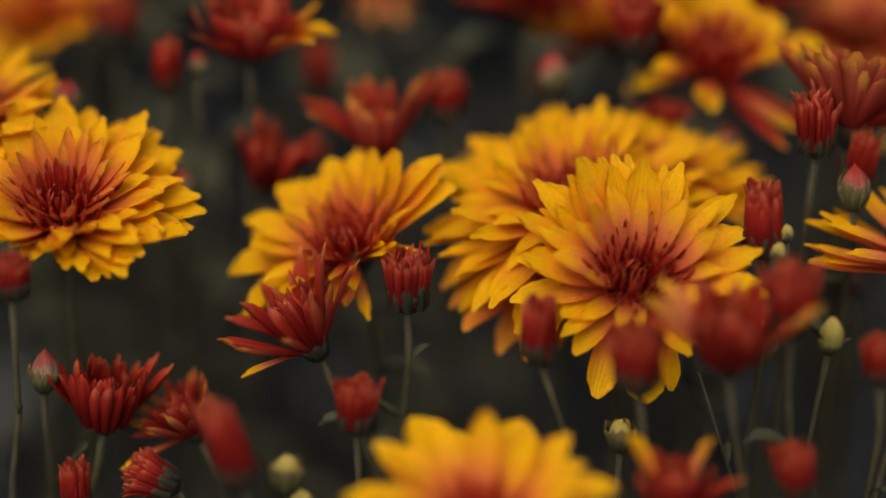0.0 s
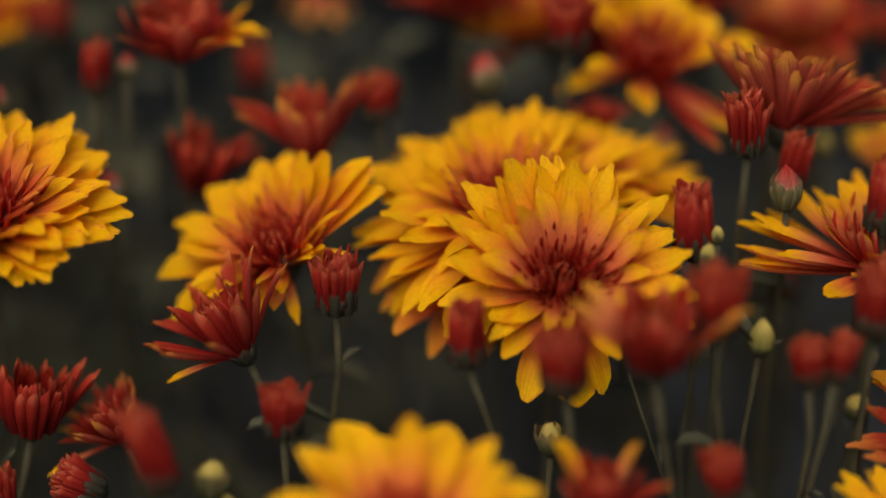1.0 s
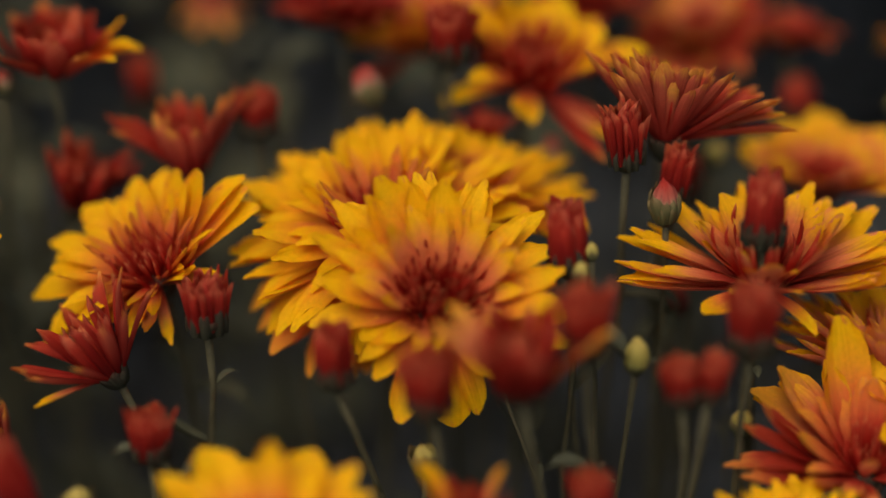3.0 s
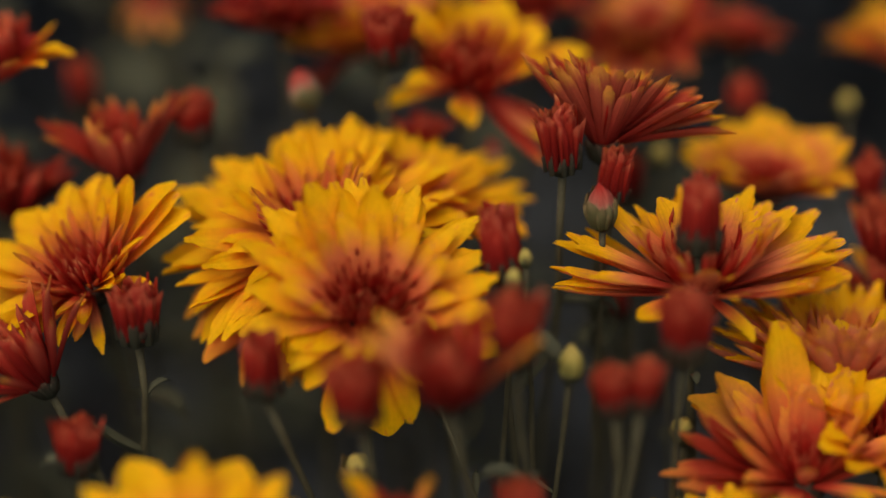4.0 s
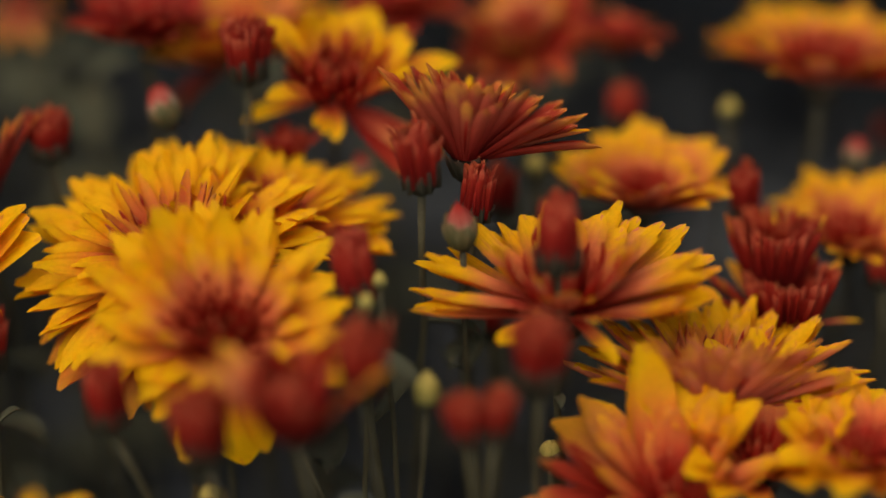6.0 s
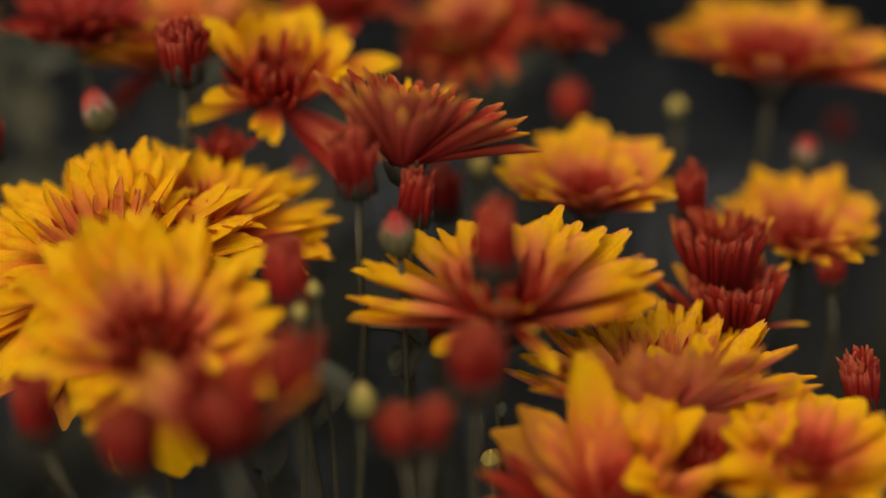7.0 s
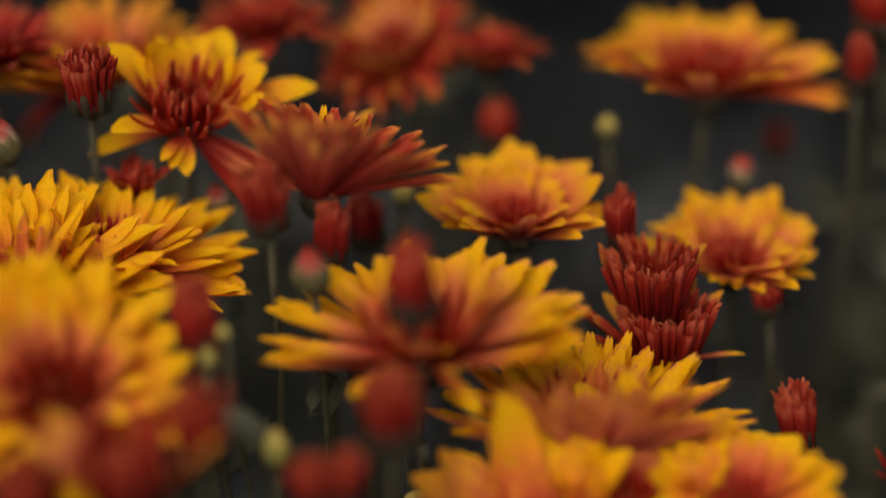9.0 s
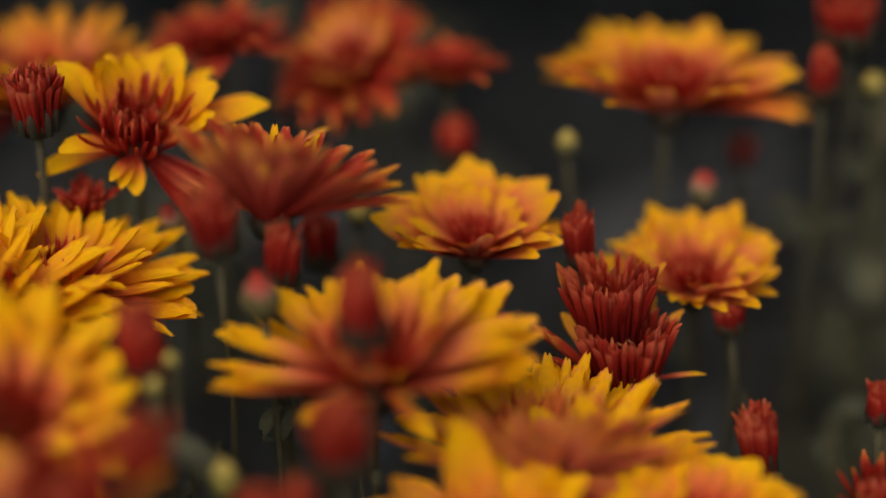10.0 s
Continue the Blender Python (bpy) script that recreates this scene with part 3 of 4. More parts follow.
# full blooms
open_flower((0.0468, 0.4619, 0.3006), 0.0278, 32, 4, "large double yellow chrysanthemum with a dark red heart", 101, rings=4, count=21, high=66, core=112, core_size=0.36, shape=((90, 32, 1.06, 1), (150, 22, 1.15, 1), (190, 10, 1.06, 1), (220, 0, 0.86, 0.45), (250, -6, 0.72, 0.08), (290, -6, 0.72, 0.08), (320, 0, 0.84, 0.4), (0, 12, 1.1, 1), (45, 26, 1.1, 1)), stray=((104, 34, 1.12, RAY), (126, 32, 1.18, RAY_FLAT), (144, 27, 1.22, RAY), (163, 20, 1.2, RAY), (72, 34, 1.12, RAY), (-148, -2, 0.66, RAY_FLAT), (-126, -14, 0.75, RAY_FLAT), (-106, -32, 0.96, RAY_FLAT), (-74, -36, 1.0, RAY_FLAT), (-60, -22, 0.9, RAY_FLAT), (-136, 8, 0.55, RAY_FLAT)), broad=1.05, core_wide=0.26, uneven=0.16, second=BLAZE_FLAT, shrink=0.44, inner=MIDDLE)
open_flower((0.0321, 0.4916, 0.3065), 0.0338, 10, -6, "large double golden chrysanthemum with crowded petals", 102, rings=7, count=29, core=60, high=68, core_size=0.34, shape=((90, 16, 0.94, 1), (150, 8, 1.0, 1), (185, -2, 1.0, 1), (215, -16, 1.0, 1), (250, -24, 0.9, 0.6), (290, 10, 0.55, 0.2), (340, 10, 0.8, 0.4), (20, 8, 1.0, 0.9), (50, 14, 0.98, 1)), stray=((200, -22, 1.06, AMBER_FLAT), (208, -38, 1.06, AMBER_FLAT), (216, -30, 1.1, AMBER_FLAT), (226, -46, 1.08, AMBER_FLAT), (234, -58, 1.02, AMBER_FLAT), (240, -40, 1.04, AMBER_FLAT), (220, -56, 0.96, AMBER_FLAT), (248, -66, 0.95, AMBER_FLAT), (192, -14, 1.04, AMBER_FLAT)), core_wide=0.24, broad=0.9, uneven=0.22)
open_flower((0.0536, 0.5086, 0.3070), 0.0280, 2, 12, "yellow chrysanthemum half hidden behind the large bloom", 103, rings=4, count=28, shape=((90, 8, 0.95, 1), (40, 12, 1.05, 1), (10, 10, 1.1, 1), (-20, 6, 1.05, 0.9), (-90, 14, 0.8, 0.6), (180, 14, 0.9, 1)), core=20, stray=((-8, 2, 1.05, RAY_FLAT), (6, 6, 1.0, RAY_FLAT)), broad=0.85)
open_flower((0.1028, 0.5275, 0.3253), 0.0117, -4, 0, "orange chrysanthemum hidden behind a rust red one", 104, rings=2, count=3, low=28, high=55, outer=WARM_FLAT, second=WARM_FLAT, core=10)
open_flower((-0.0243, 0.4841, 0.2961), 0.0267, 19, -16, "yellow chrysanthemum with an orange red heart, leaning over", 105, rings=5, count=19, high=58, core=44, core_size=0.4, shape=((90, 32, 0.98, 1), (55, 36, 1.0, 1), (20, 36, 1.05, 0.8), (-20, 40, 0.7, 0.5), (-60, 24, 0.6, 0.6), (-100, 8, 0.62, 0.6), (-140, 4, 0.85, 0.85), (180, 10, 1.08, 1), (135, 24, 1.04, 1)), outer=RAY_FLAT, broad=0.82, stray=((25, 36, 1.2, RAY_FLAT), (12, 30, 1.1, RAY_FLAT), (195, -6, 1.15, RAY_SLIM), (-84, -18, 0.62, RAY_SLIM), (-96, -4, 0.62, WARM_RAY), (-50, 44, 0.62, RAY_FLAT), (-30, 20, 0.72, RAY_FLAT)), core_wide=0.24, uneven=0.16)
open_flower((-0.0928, 0.4749, 0.3092), 0.0312, 18, 2, "broad double yellow chrysanthemum with a deep red heart", 106, rings=6, count=26, high=60, core=80, core_size=0.3, shape=((90, 13, 0.98, 1), (45, 12, 1.02, 1), (0, 8, 1.02, 1), (-35, 16, 0.98, 1), (-70, 22, 0.68, 0.6), (-100, 24, 0.56, 0.6), (-140, 16, 0.8, 0.8), (180, 8, 1.05, 1)), stray=((-80, 16, 0.56, RAY_FLAT), (-62, 14, 0.68, RAY_FLAT), (-46, 12, 0.86, RAY_FLAT), (-96, 18, 0.5, RAY_FLAT), (-112, 18, 0.5, RAY_FLAT)), broad=1.25, core_wide=0.28, second=RAY, uneven=0.14)
open_flower((-0.1250, 0.5046, 0.3196), 0.0286, 8, 0, "golden yellow chrysanthemum behind a larger bloom", 107, rings=5, count=22, low=16)
open_flower((-0.1160, 0.5764, 0.3190), 0.0240, 8, 0, "soft orange yellow chrysanthemum at the back of the bed", 108, rings=4, count=18, low=14, core=20)
open_flower((0.0693, 0.5333, 0.3285), 0.0251, 17, 6, "orange yellow chrysanthemum with broad petals and a tall red heart", 109, rings=3, count=16, outer=RAY_FLAT, second=RAY_FLAT, inner=AMBER_FLAT, heart=STRAP, high=64, core=60, core_size=0.46, core_wide=0.24, broad=0.95, shape=((90, 44, 0.95, 1), (45, 34, 1.0, 1), (5, 18, 1.1, 1), (-30, 4, 0.8, 0.3), (-60, 20, 0.5, 0.06), (-120, 20, 0.5, 0.06), (-160, 10, 0.7, 0.05), (165, 44, 0.9, 0.35), (130, 48, 0.98, 1)), stray=((-100, 4, 0.42, RAY_FLAT), (-84, -8, 0.42, RAY_FLAT), (-165, -6, 0.85, RAY_FLAT), (-38, -8, 1.1, RAY_SLIM), (-28, -10, 1.2, RUST_RAY), (-48, -14, 1.15, RUST_RAY), (-20, -8, 1.1, RAY_SLIM), (150, 44, 1.0, RAY_FLAT), (78, 60, 0.7, QUILLS), (125, 56, 0.7, QUILLS), (50, 52, 0.7, QUILLS)), uneven=0.16)
open_flower((0.0434, 0.5598, 0.3280), 0.0262, 5, -8, "pale orange chrysanthemum behind a broad petalled bloom", 110, rings=5, count=20, outer=WARM_RAY, second=WARM_RAY, low=14, dip=-25, core=24, stray=((178, -16, 1.0, COPPER_RAY), (186, -20, 0.9, COPPER_RAY)))
open_flower((0.1455, 0.5233, 0.3042), 0.0216, 6, 0, "small yellow chrysanthemum with a red ringed heart", 111, rings=4, count=17, high=58, shape=((90, 32, 1.0, 1), (35, 30, 1.0, 1), (0, 26, 0.98, 1), (-40, 34, 0.9, 1), (-68, 50, 0.55, 0.7), (-112, 50, 0.5, 0.6), (-145, 30, 0.95, 0.9), (180, 20, 1.08, 1), (140, 26, 1.02, 1)), core=30, core_size=0.34, second=BLAZE_FLAT, outer=BLAZE_FLAT, stray=((94, 34, 1.1, BLAZE_FLAT), (-84, 66, 0.45, AMBER_FLAT), (-110, 62, 0.45, AMBER_FLAT), (-62, 56, 0.45, AMBER_FLAT)), broad=1.25, uneven=0.16)
open_flower((0.1962, 0.5233, 0.2921), 0.0210, 6, 2, "small orange yellow chrysanthemum with a red heart", 112, rings=4, count=17, high=58, shape=((90, 26, 1.0, 1), (0, 18, 1.02, 1), (-40, 26, 0.92, 1), (-75, 36, 0.6, 0.7), (-110, 36, 0.6, 0.7), (-145, 26, 0.92, 0.9), (180, 16, 1.04, 1)), core=36, core_size=0.4, second=BLAZE_FLAT, outer=BLAZE_FLAT, broad=1.2, uneven=0.16)
open_flower((0.1929, 0.5610, 0.3236), 0.0293, -6, 3, "wide arched yellow chrysanthemum with hanging outer petals", 113, rings=4, count=20, high=56, shape=((90, 24, 0.92, 1), (45, 20, 0.92, 1), (0, 14, 1.05, 0.9), (-35, 26, 0.75, 0.5), (-70, 34, 0.45, 0.4), (-110, 34, 0.5, 0.5), (-150, 24, 0.9, 0.9), (180, 16, 0.98, 1), (140, 20, 0.96, 1)), core=40, core_size=0.34, outer=BLAZE_FLAT, second=BLAZE_FLAT, stray=((0, 6, 1.12, AMBER_FLAT), (-12, 8, 1.08, AMBER_FLAT), (-22, 10, 1.0, AMBER_FLAT), (178, 14, 1.05, AMBER_FLAT)), broad=1.15)
open_flower((0.1239, 0.4757, 0.3043), 0.03, -1, 2, "yellow chrysanthemum with narrow rays and rusty petal backs", 114, rings=4, count=24, high=70, outer=RAY_SLIM, second=BLAZE_FLAT, core=50, core_size=0.42, core_wide=0.2, broad=1.25, shape=((90, 34, 0.84, 1), (60, 32, 0.92, 1), (28, 20, 1.08, 1), (-6, 16, 1.1, 0.9), (-32, 16, 0.7, 0.2), (-60, 24, 0.55, 0.5), (-120, 24, 0.55, 0.5), (-150, 12, 0.75, 0.3), (180, 6, 1.05, 0.6), (160, 16, 1.05, 0.7), (120, 30, 0.88, 1)), stray=((186, -2, 1.1, RAY_SLIM), (176, 2, 1.12, RAY_SLIM), (168, 14, 1.08, RAY_SLIM), (-138, -8, 0.6, RAY_FLAT), (-50, -10, 0.55, RAY_FLAT), (-8, 9, 1.12, RAY_FLAT)), uneven=0.16)
open_flower((0.1604, 0.4750, 0.2803), 0.0329, -15, 3, "rusty backed yellow chrysanthemum opening like a bowl", 115, rings=6, count=28, high=76, outer=RAY_STRAP, second=RAY_STRAP, core=50, core_size=0.42, broad=1.1, shape=((90, 42, 0.8, 1), (30, 30, 0.96, 1), (0, 16, 1.06, 1), (-50, 38, 0.84, 1), (-90, 50, 0.72, 1), (-130, 38, 0.84, 1), (180, 16, 1.06, 1), (150, 30, 0.96, 1)))
open_flower((0.1468, 0.4474, 0.2690), 0.0285, 2, -3, "orange yellow chrysanthemum with broad upright petals", 116, rings=4, count=16, high=74, outer=BLAZE_FLAT, second=AMBER_FLAT, core=24, broad=1.05, shape=((90, 54, 1.04, 1), (130, 44, 1.0, 1), (155, 34, 1.0, 0.8), (180, 12, 0.95, 0.3), (210, 0, 0.7, 0.3), (250, 10, 0.5, 0.1), (300, 10, 0.5, 0.1), (335, 12, 0.7, 0.4), (0, 26, 0.9, 0.8), (45, 46, 1.0, 1)), stray=((106, 61, 1.34, RAY_FLAT), (72, 60, 1.12, RAY_FLAT), (50, 54, 1.12, RAY_FLAT), (30, 50, 1.08, RAY_FLAT), (154, 38, 1.1, WARM_FLAT), (146, 42, 1.1, WARM_FLAT), (173, 30, 1.05, RUST_RAY), (180, 25, 1.1, RUST_RAY), (186, 16, 1.12, RUST_RAY), (196, 8, 1.05, RUST_RAY), (190, 20, 0.9, RUST_RAY), (206, 3, 0.75, RAY_FLAT)), core_size=0.26, core_wide=0.14)
open_flower((0.1685, 0.4580, 0.2715), 0.0285, 2, 2, "golden orange chrysanthemum in full bloom", 117, rings=4, count=14, high=70, outer=RAY_FLAT, second=BLAZE_FLAT, core=20, broad=1.2, shape=((90, 48, 1.0, 1), (0, 40, 0.92, 1), (-45, 30, 0.75, 0.6), (-90, 26, 0.7, 0.3), (-135, 36, 0.75, 0.5), (180, 50, 0.85, 1)), core_size=0.26, stray=((96, 56, 1.15, RAY_FLAT), (120, 54, 1.12, RAY_FLAT), (70, 54, 1.1, RAY_FLAT), (140, 50, 1.05, RAY_FLAT)))
open_flower((0.1909, 0.4523, 0.2759), 0.021, 4, 0, "bright yellow chrysanthemum with upright petals", 118, rings=4, count=13, low=24, outer=RAY_FLAT, second=AMBER_FLAT, core=24, broad=1.15)
focus_anchor = open_flower((0.0096, 0.4025, 0.2690), 0.0300, 12, 0, "bright yellow chrysanthemum with broad blunt petals", 119, foot=(0.035, 0.316), rings=3, count=14, low=27, outer=RAY_FLAT, second=RAY_FLAT, core=30, broad=0.92, shrink=0.5)
open_flower((0.1311, 0.4166, 0.2598), 0.0253, 8, 0, "yellow chrysanthemum low at the front of the bed", 120, rings=5, count=18, low=18, core=24)

# blooms at the back of the bed
open_flower((0.1161, 0.5776, 0.3218), 0.0182, 0, 0, "orange red chrysanthemum at the back of the bed", 121, rings=5, count=16, outer=COPPER_RAY, second=RED_RAY, core=16)
open_flower((0.1401, 0.5689, 0.3234), 0.0140, -6, 0, "dusty red and orange chrysanthemum at the back", 122, rings=4, count=16, outer=COPPER_RAY, second=RED_RAY, low=30, core=16)
open_flower((0.0848, 0.5739, 0.3320), 0.0183, -8, 0, "rust coloured chrysanthemum at the back of the bed", 123, rings=4, count=16, outer=COPPER_RAY, second=COPPER_RAY, low=15, core=16)
open_flower((0.0196, 0.5542, 0.3354), 0.0190, 0, 0, "dull red chrysanthemum at the back of the bed", 124, rings=4, count=16, outer=RED_RAY, second=RED_RAY, low=12, core=16)
open_flower((-0.0194, 0.5903, 0.3262), 0.0120, 5, 0, "faded orange chrysanthemum at the back", 125, rings=3, count=7, outer=WARM_RAY, second=WARM_RAY, low=-30, fall=20, core=8)
open_flower((0.1163, 0.5776, 0.3236), 0.02, 22, -18, "dusty orange red chrysanthemum far back in the bed", 126, rings=4, count=16, outer=COPPER_RAY, second=WARM_RAY, low=15, core=16, inner=RED_RAY)

# flowers just opening
half_open((-0.0308, 0.4630, 0.2764), (-0.0408, 0.4630, 0.2936), 46, "half open red chrysanthemum with spiky petals, leaning", 127, outer=RUST_RAY, stray=((70, 58, 1.15, RUST_RAY), (30, 60, 1.2, RUST_RAY), (110, 36, 1.05, RUST_RAY), (205, 34, 1.1, RUST_RAY), (225, 24, 0.95, RAY_SLIM)), count=10, broad=0.85, foot=(0.06, 0.47))
open_flower((0.1020, 0.5042, 0.3288), 0.0250, -14, 6, "half open rust red chrysanthemum with golden petal tips", 128, rings=3, count=19, high=64, outer=RUST_STRAP, second=RUST_STRAP, inner=RAY_STRAP, heart=RUST_STRAP, core=8, core_size=0.5, shrink=0.8, shape=((90, 40, 0.78, 1), (30, 30, 0.95, 1), (0, 16, 1.14, 1), (-30, 28, 1.05, 1), (-60, 50, 0.92, 1), (-90, 60, 0.86, 1), (-120, 54, 0.92, 1), (-150, 44, 1.0, 1), (180, 38, 1.06, 1), (150, 38, 0.9, 1)), stray=((-6, 14, 1.2, RUST_STRAP), (8, 20, 1.15, RAY_SLIM), (-2, 22, 1.12, RAY_STRAP), (24, 30, 1.02, RAY_STRAP), (60, 42, 0.9, RAY_STRAP), (92, 46, 0.9, RAY_STRAP), (124, 46, 0.92, RAY_STRAP), (176, 42, 1.15, RUST_STRAP)), uneven=0.18)
half_open((-0.0164, 0.5148, 0.3052), (-0.0190, 0.5148, 0.3226), 20, "red chrysanthemum opening like a tulip", 129, outer=RUST_RAY, count=9, rings=2, core=6, broad=1.4, stray=((176, 40, 1.4, RUST_RAY), (166, 50, 1.2, RUST_RAY), (186, 46, 1.2, RUST_RAY), (14, 52, 1.35, RUST_RAY), (26, 60, 1.2, RUST_RAY), (4, 62, 1.2, RUST_RAY)), inmost=8)
half_open((-0.0471, 0.5165, 0.2934), (-0.0440, 0.5165, 0.3100), 26, "closed crimson chrysanthemum opening at its tip", 130, count=8, broad=1.0, wide=0.24, core=4, inmost=14, stray=((15, 44, 1.1, RED_RAY), (30, 52, 1.15, RED_RAY), (160, 76, 1.25, RED_RAY)))
half_open((-0.0819, 0.4579, 0.2556), (-0.0800, 0.4579, 0.2712), 24, "dark crimson chrysanthemum with ragged petals", 131, count=15, wide=0.36, outer=STRAP, inner=STRAP, ragged=0.24, stray=((15, 50, 1.3, RED_RAY), (165, 42, 1.2, RED_RAY), (178, 36, 1.15, RED_RAY), (35, 56, 1.25, RED_RAY)), foot=(-0.15, 0.46))
half_open((-0.0602, 0.4620, 0.2511), (-0.0683, 0.4620, 0.2631), 50, "half open crimson chrysanthemum with pale petal tips", 132, outer=RUST_RAY, count=14, stray=((160, 34, 1.1, RAY_SLIM), (210, 18, 1.3, RAY_SLIM)))
half_open((0.1791, 0.5009, 0.2772), (0.1786, 0.5009, 0.2937), 17, "crimson chrysanthemum opening, with one drooping yellow petal", 133, count=32, outer=STRAW, wide=0.38, broad=0.66, stray=((0, 6, 0.8, RAY_SLIM), (172, 36, 1.35, RUST_RAY), (183, 42, 1.2, RUST_RAY), (196, 34, 1.1, RUST_RAY), (60, 60, 1.05, WARM_FLAT), (128, 60, 1.1, WARM_FLAT), (30, 56, 1.05, WARM_FLAT), (150, 54, 1.1, WARM_FLAT)), inner=STRAW, core=12, inmost=8, ragged=0.06)
half_open((0.1758, 0.5072, 0.2866), (0.1751, 0.5072, 0.3030), 15, "crimson chrysanthemum bud with a ragged golden rim", 134, count=30, wide=0.38, outer=STRAW, broad=0.66, stray=((20, 62, 1.05, WARM_FLAT), (155, 58, 1.1, RUST_RAY), (168, 60, 1.05, RUST_RAY)), inner=STRAW, core=12, inmost=6, ragged=0.06)
half_open((0.0565, 0.5270, 0.3093), (0.0571, 0.5270, 0.3183), 45, "dark red half open chrysanthemum under a larger bloom", 135, count=13)
half_open((-0.0520, 0.5247, 0.3280), (-0.0519, 0.5247, 0.3423), 42, "red bowl shaped chrysanthemum with a yellow petal edge", 136, count=11, outer=RUST_RAY, inner=RED_RAY, wide=0.5, broad=1.9, stray=((-12, 40, 1.3, RAY_FLAT), (6, 42, 1.3, RAY_FLAT), (-32, 36, 1.2, RAY_FLAT), (-2, 30, 1.3, RAY_FLAT)))
half_open((0.0657, 0.4300, 0.2945), (0.0650, 0.4300, 0.3123), 26, "crimson chrysanthemum bud with first orange petals", 137, count=12, wide=0.34, broad=1.2, stray=((175, 50, 1.2, WARM_FLAT), (0, 46, 1.2, WARM_FLAT), (150, 54, 1.2, WARM_FLAT), (-20, 52, 1.1, WARM_FLAT)), foot=(0.13, 0.45))
half_open((0.0545, 0.4177, 0.2612), (0.0534, 0.4177, 0.2757), 32, "red chrysanthemum opening with two orange petals", 138, count=10, broad=1.2, stray=((165, 76, 1.5, RAY_FLAT), (150, 72, 1.4, RAY_FLAT), (10, 74, 1.4, WARM_FLAT), (-10, 40, 1.2, RUST_RAY)))

half_open((0.2303, 0.4700, 0.2640), (0.2296, 0.4700, 0.2745), 34, "red chrysanthemum opening low at the edge of the bed", 242, count=12, outer=RUST_RAY, wide=0.3)

# tight red buds
cup((0.0908, 0.4913, 0.3232), (0.0895, 0.4913, 0.3368), 0.0050, "tight crimson chrysanthemum bud with a flat ragged top", 139)
cup((0.0770, 0.4696, 0.3063), (0.0749, 0.4696, 0.3215), 0.0058, "closed crimson chrysanthemum bud, slightly leaning", 140, closed=True)
toothed_bud = cup((-0.0082, 0.4663, 0.2902), (-0.0084, 0.4663, 0.3022), 0.0057, "tight crimson bud with a toothed rim on a thin stem", 141)
short_bud = cup((-0.0190, 0.4402, 0.2704), (-0.0191, 0.4402, 0.2814), 0.0051, "short red bud with a pale calyx", 142)
standing_bud = cup((0.1221, 0.4703, 0.3144), (0.1222, 0.4703, 0.3296), 0.0058, "closed dark red bud standing before an open bloom", 143, closed=True, flare=2)
cup((0.1178, 0.4457, 0.2993), (0.1181, 0.4457, 0.3137), 0.0058, "tall crimson bud on a straight stem", 144)
cup((0.0234, 0.4451, 0.2884), (0.0230, 0.4451, 0.3024), 0.0051, "closed crimson bud under a large bloom", 145, closed=True, foot=(0.115, 0.46))
cup((0.0455, 0.4325, 0.2895), (0.0440, 0.4325, 0.3023), 0.0059, "crimson bud low before the large yellow bloom", 146, flare=9, foot=(0.075, 0.45))
leaning_bud = cup((0.0798, 0.4368, 0.3026), (0.0794, 0.4368, 0.3169), 0.0050, "crimson bud leaning towards a neighbour", 147, flare=9, foot=(0.115, 0.445))
cup((0.1018, 0.4368, 0.2900), (0.1008, 0.4368, 0.2990), 0.0043, "short red bud beside its twin", 148, flare=6)
cup((0.1081, 0.4365, 0.2908), (0.1094, 0.4365, 0.3004), 0.0034, "small pinkish red bud beside its twin", 149, flare=5)
cup((0.0827, 0.4219, 0.2681), (0.0815, 0.4219, 0.2781), 0.0050, "red bud low in the bed", 150)
cup((0.1035, 0.4967, 0.3119), (0.1045, 0.4967, 0.3239), 0.0045, "closed wet looking red bud", 151, closed=True)
cup((-0.0007, 0.5234, 0.3152), (-0.0010, 0.5234, 0.3243), 0.0055, "small crimson bud with a flat top", 152, flare=9)
cup((-0.0728, 0.5201, 0.3211), (-0.0722, 0.5201, 0.3338), 0.0042, "closed crimson bud at the back", 153, closed=True)
cup((0.0481, 0.5289, 0.3339), (0.0479, 0.5289, 0.3461), 0.0055, "dark crimson bud with spiky first petals", 154, flare=10)
cup((0.1698, 0.5213, 0.2977), (0.1691, 0.5213, 0.3108), 0.0037, "tall dark red bud between two blooms", 155)
cup((0.2034, 0.5135, 0.2842), (0.2028, 0.5135, 0.2909), 0.0040, "red bud below a small yellow bloom", 156)
cup((0.2071, 0.4813, 0.2688), (0.2050, 0.4813, 0.2829), 0.0042, "narrow crimson bud with a toothed rim", 157)
cup((0.1503, 0.4914, 0.2967), (0.1508, 0.4914, 0.3029), 0.0025, "slim dark red bud behind an open bloom", 158)
cup((0.1417, 0.5595, 0.3061), (0.1413, 0.5595, 0.3148), 0.0053, "red bud at the back of the bed", 159, closed=True)
long_bud = cup((0.2290, 0.5585, 0.3202), (0.2286, 0.5585, 0.3319), 0.0044, "dark red bud on a long stem", 160, closed=True)
cup((0.2146, 0.5832, 0.2876), (0.2143, 0.5832, 0.2937), 0.0032, "dim dark red bud in the shade", 161, closed=True)
cup((0.2362, 0.5705, 0.3307), (0.2355, 0.5705, 0.3406), 0.0081, "dusky red bud far back", 162)
cup((0.2332, 0.4847, 0.2790), (0.2329, 0.4847, 0.2867), 0.0037, "red bud at the edge of the bed", 163, closed=True)
cup((-0.0452, 0.4203, 0.2677), (-0.0514, 0.4203, 0.2848), 0.0053, "crimson bud bending over", 164, closed=True)
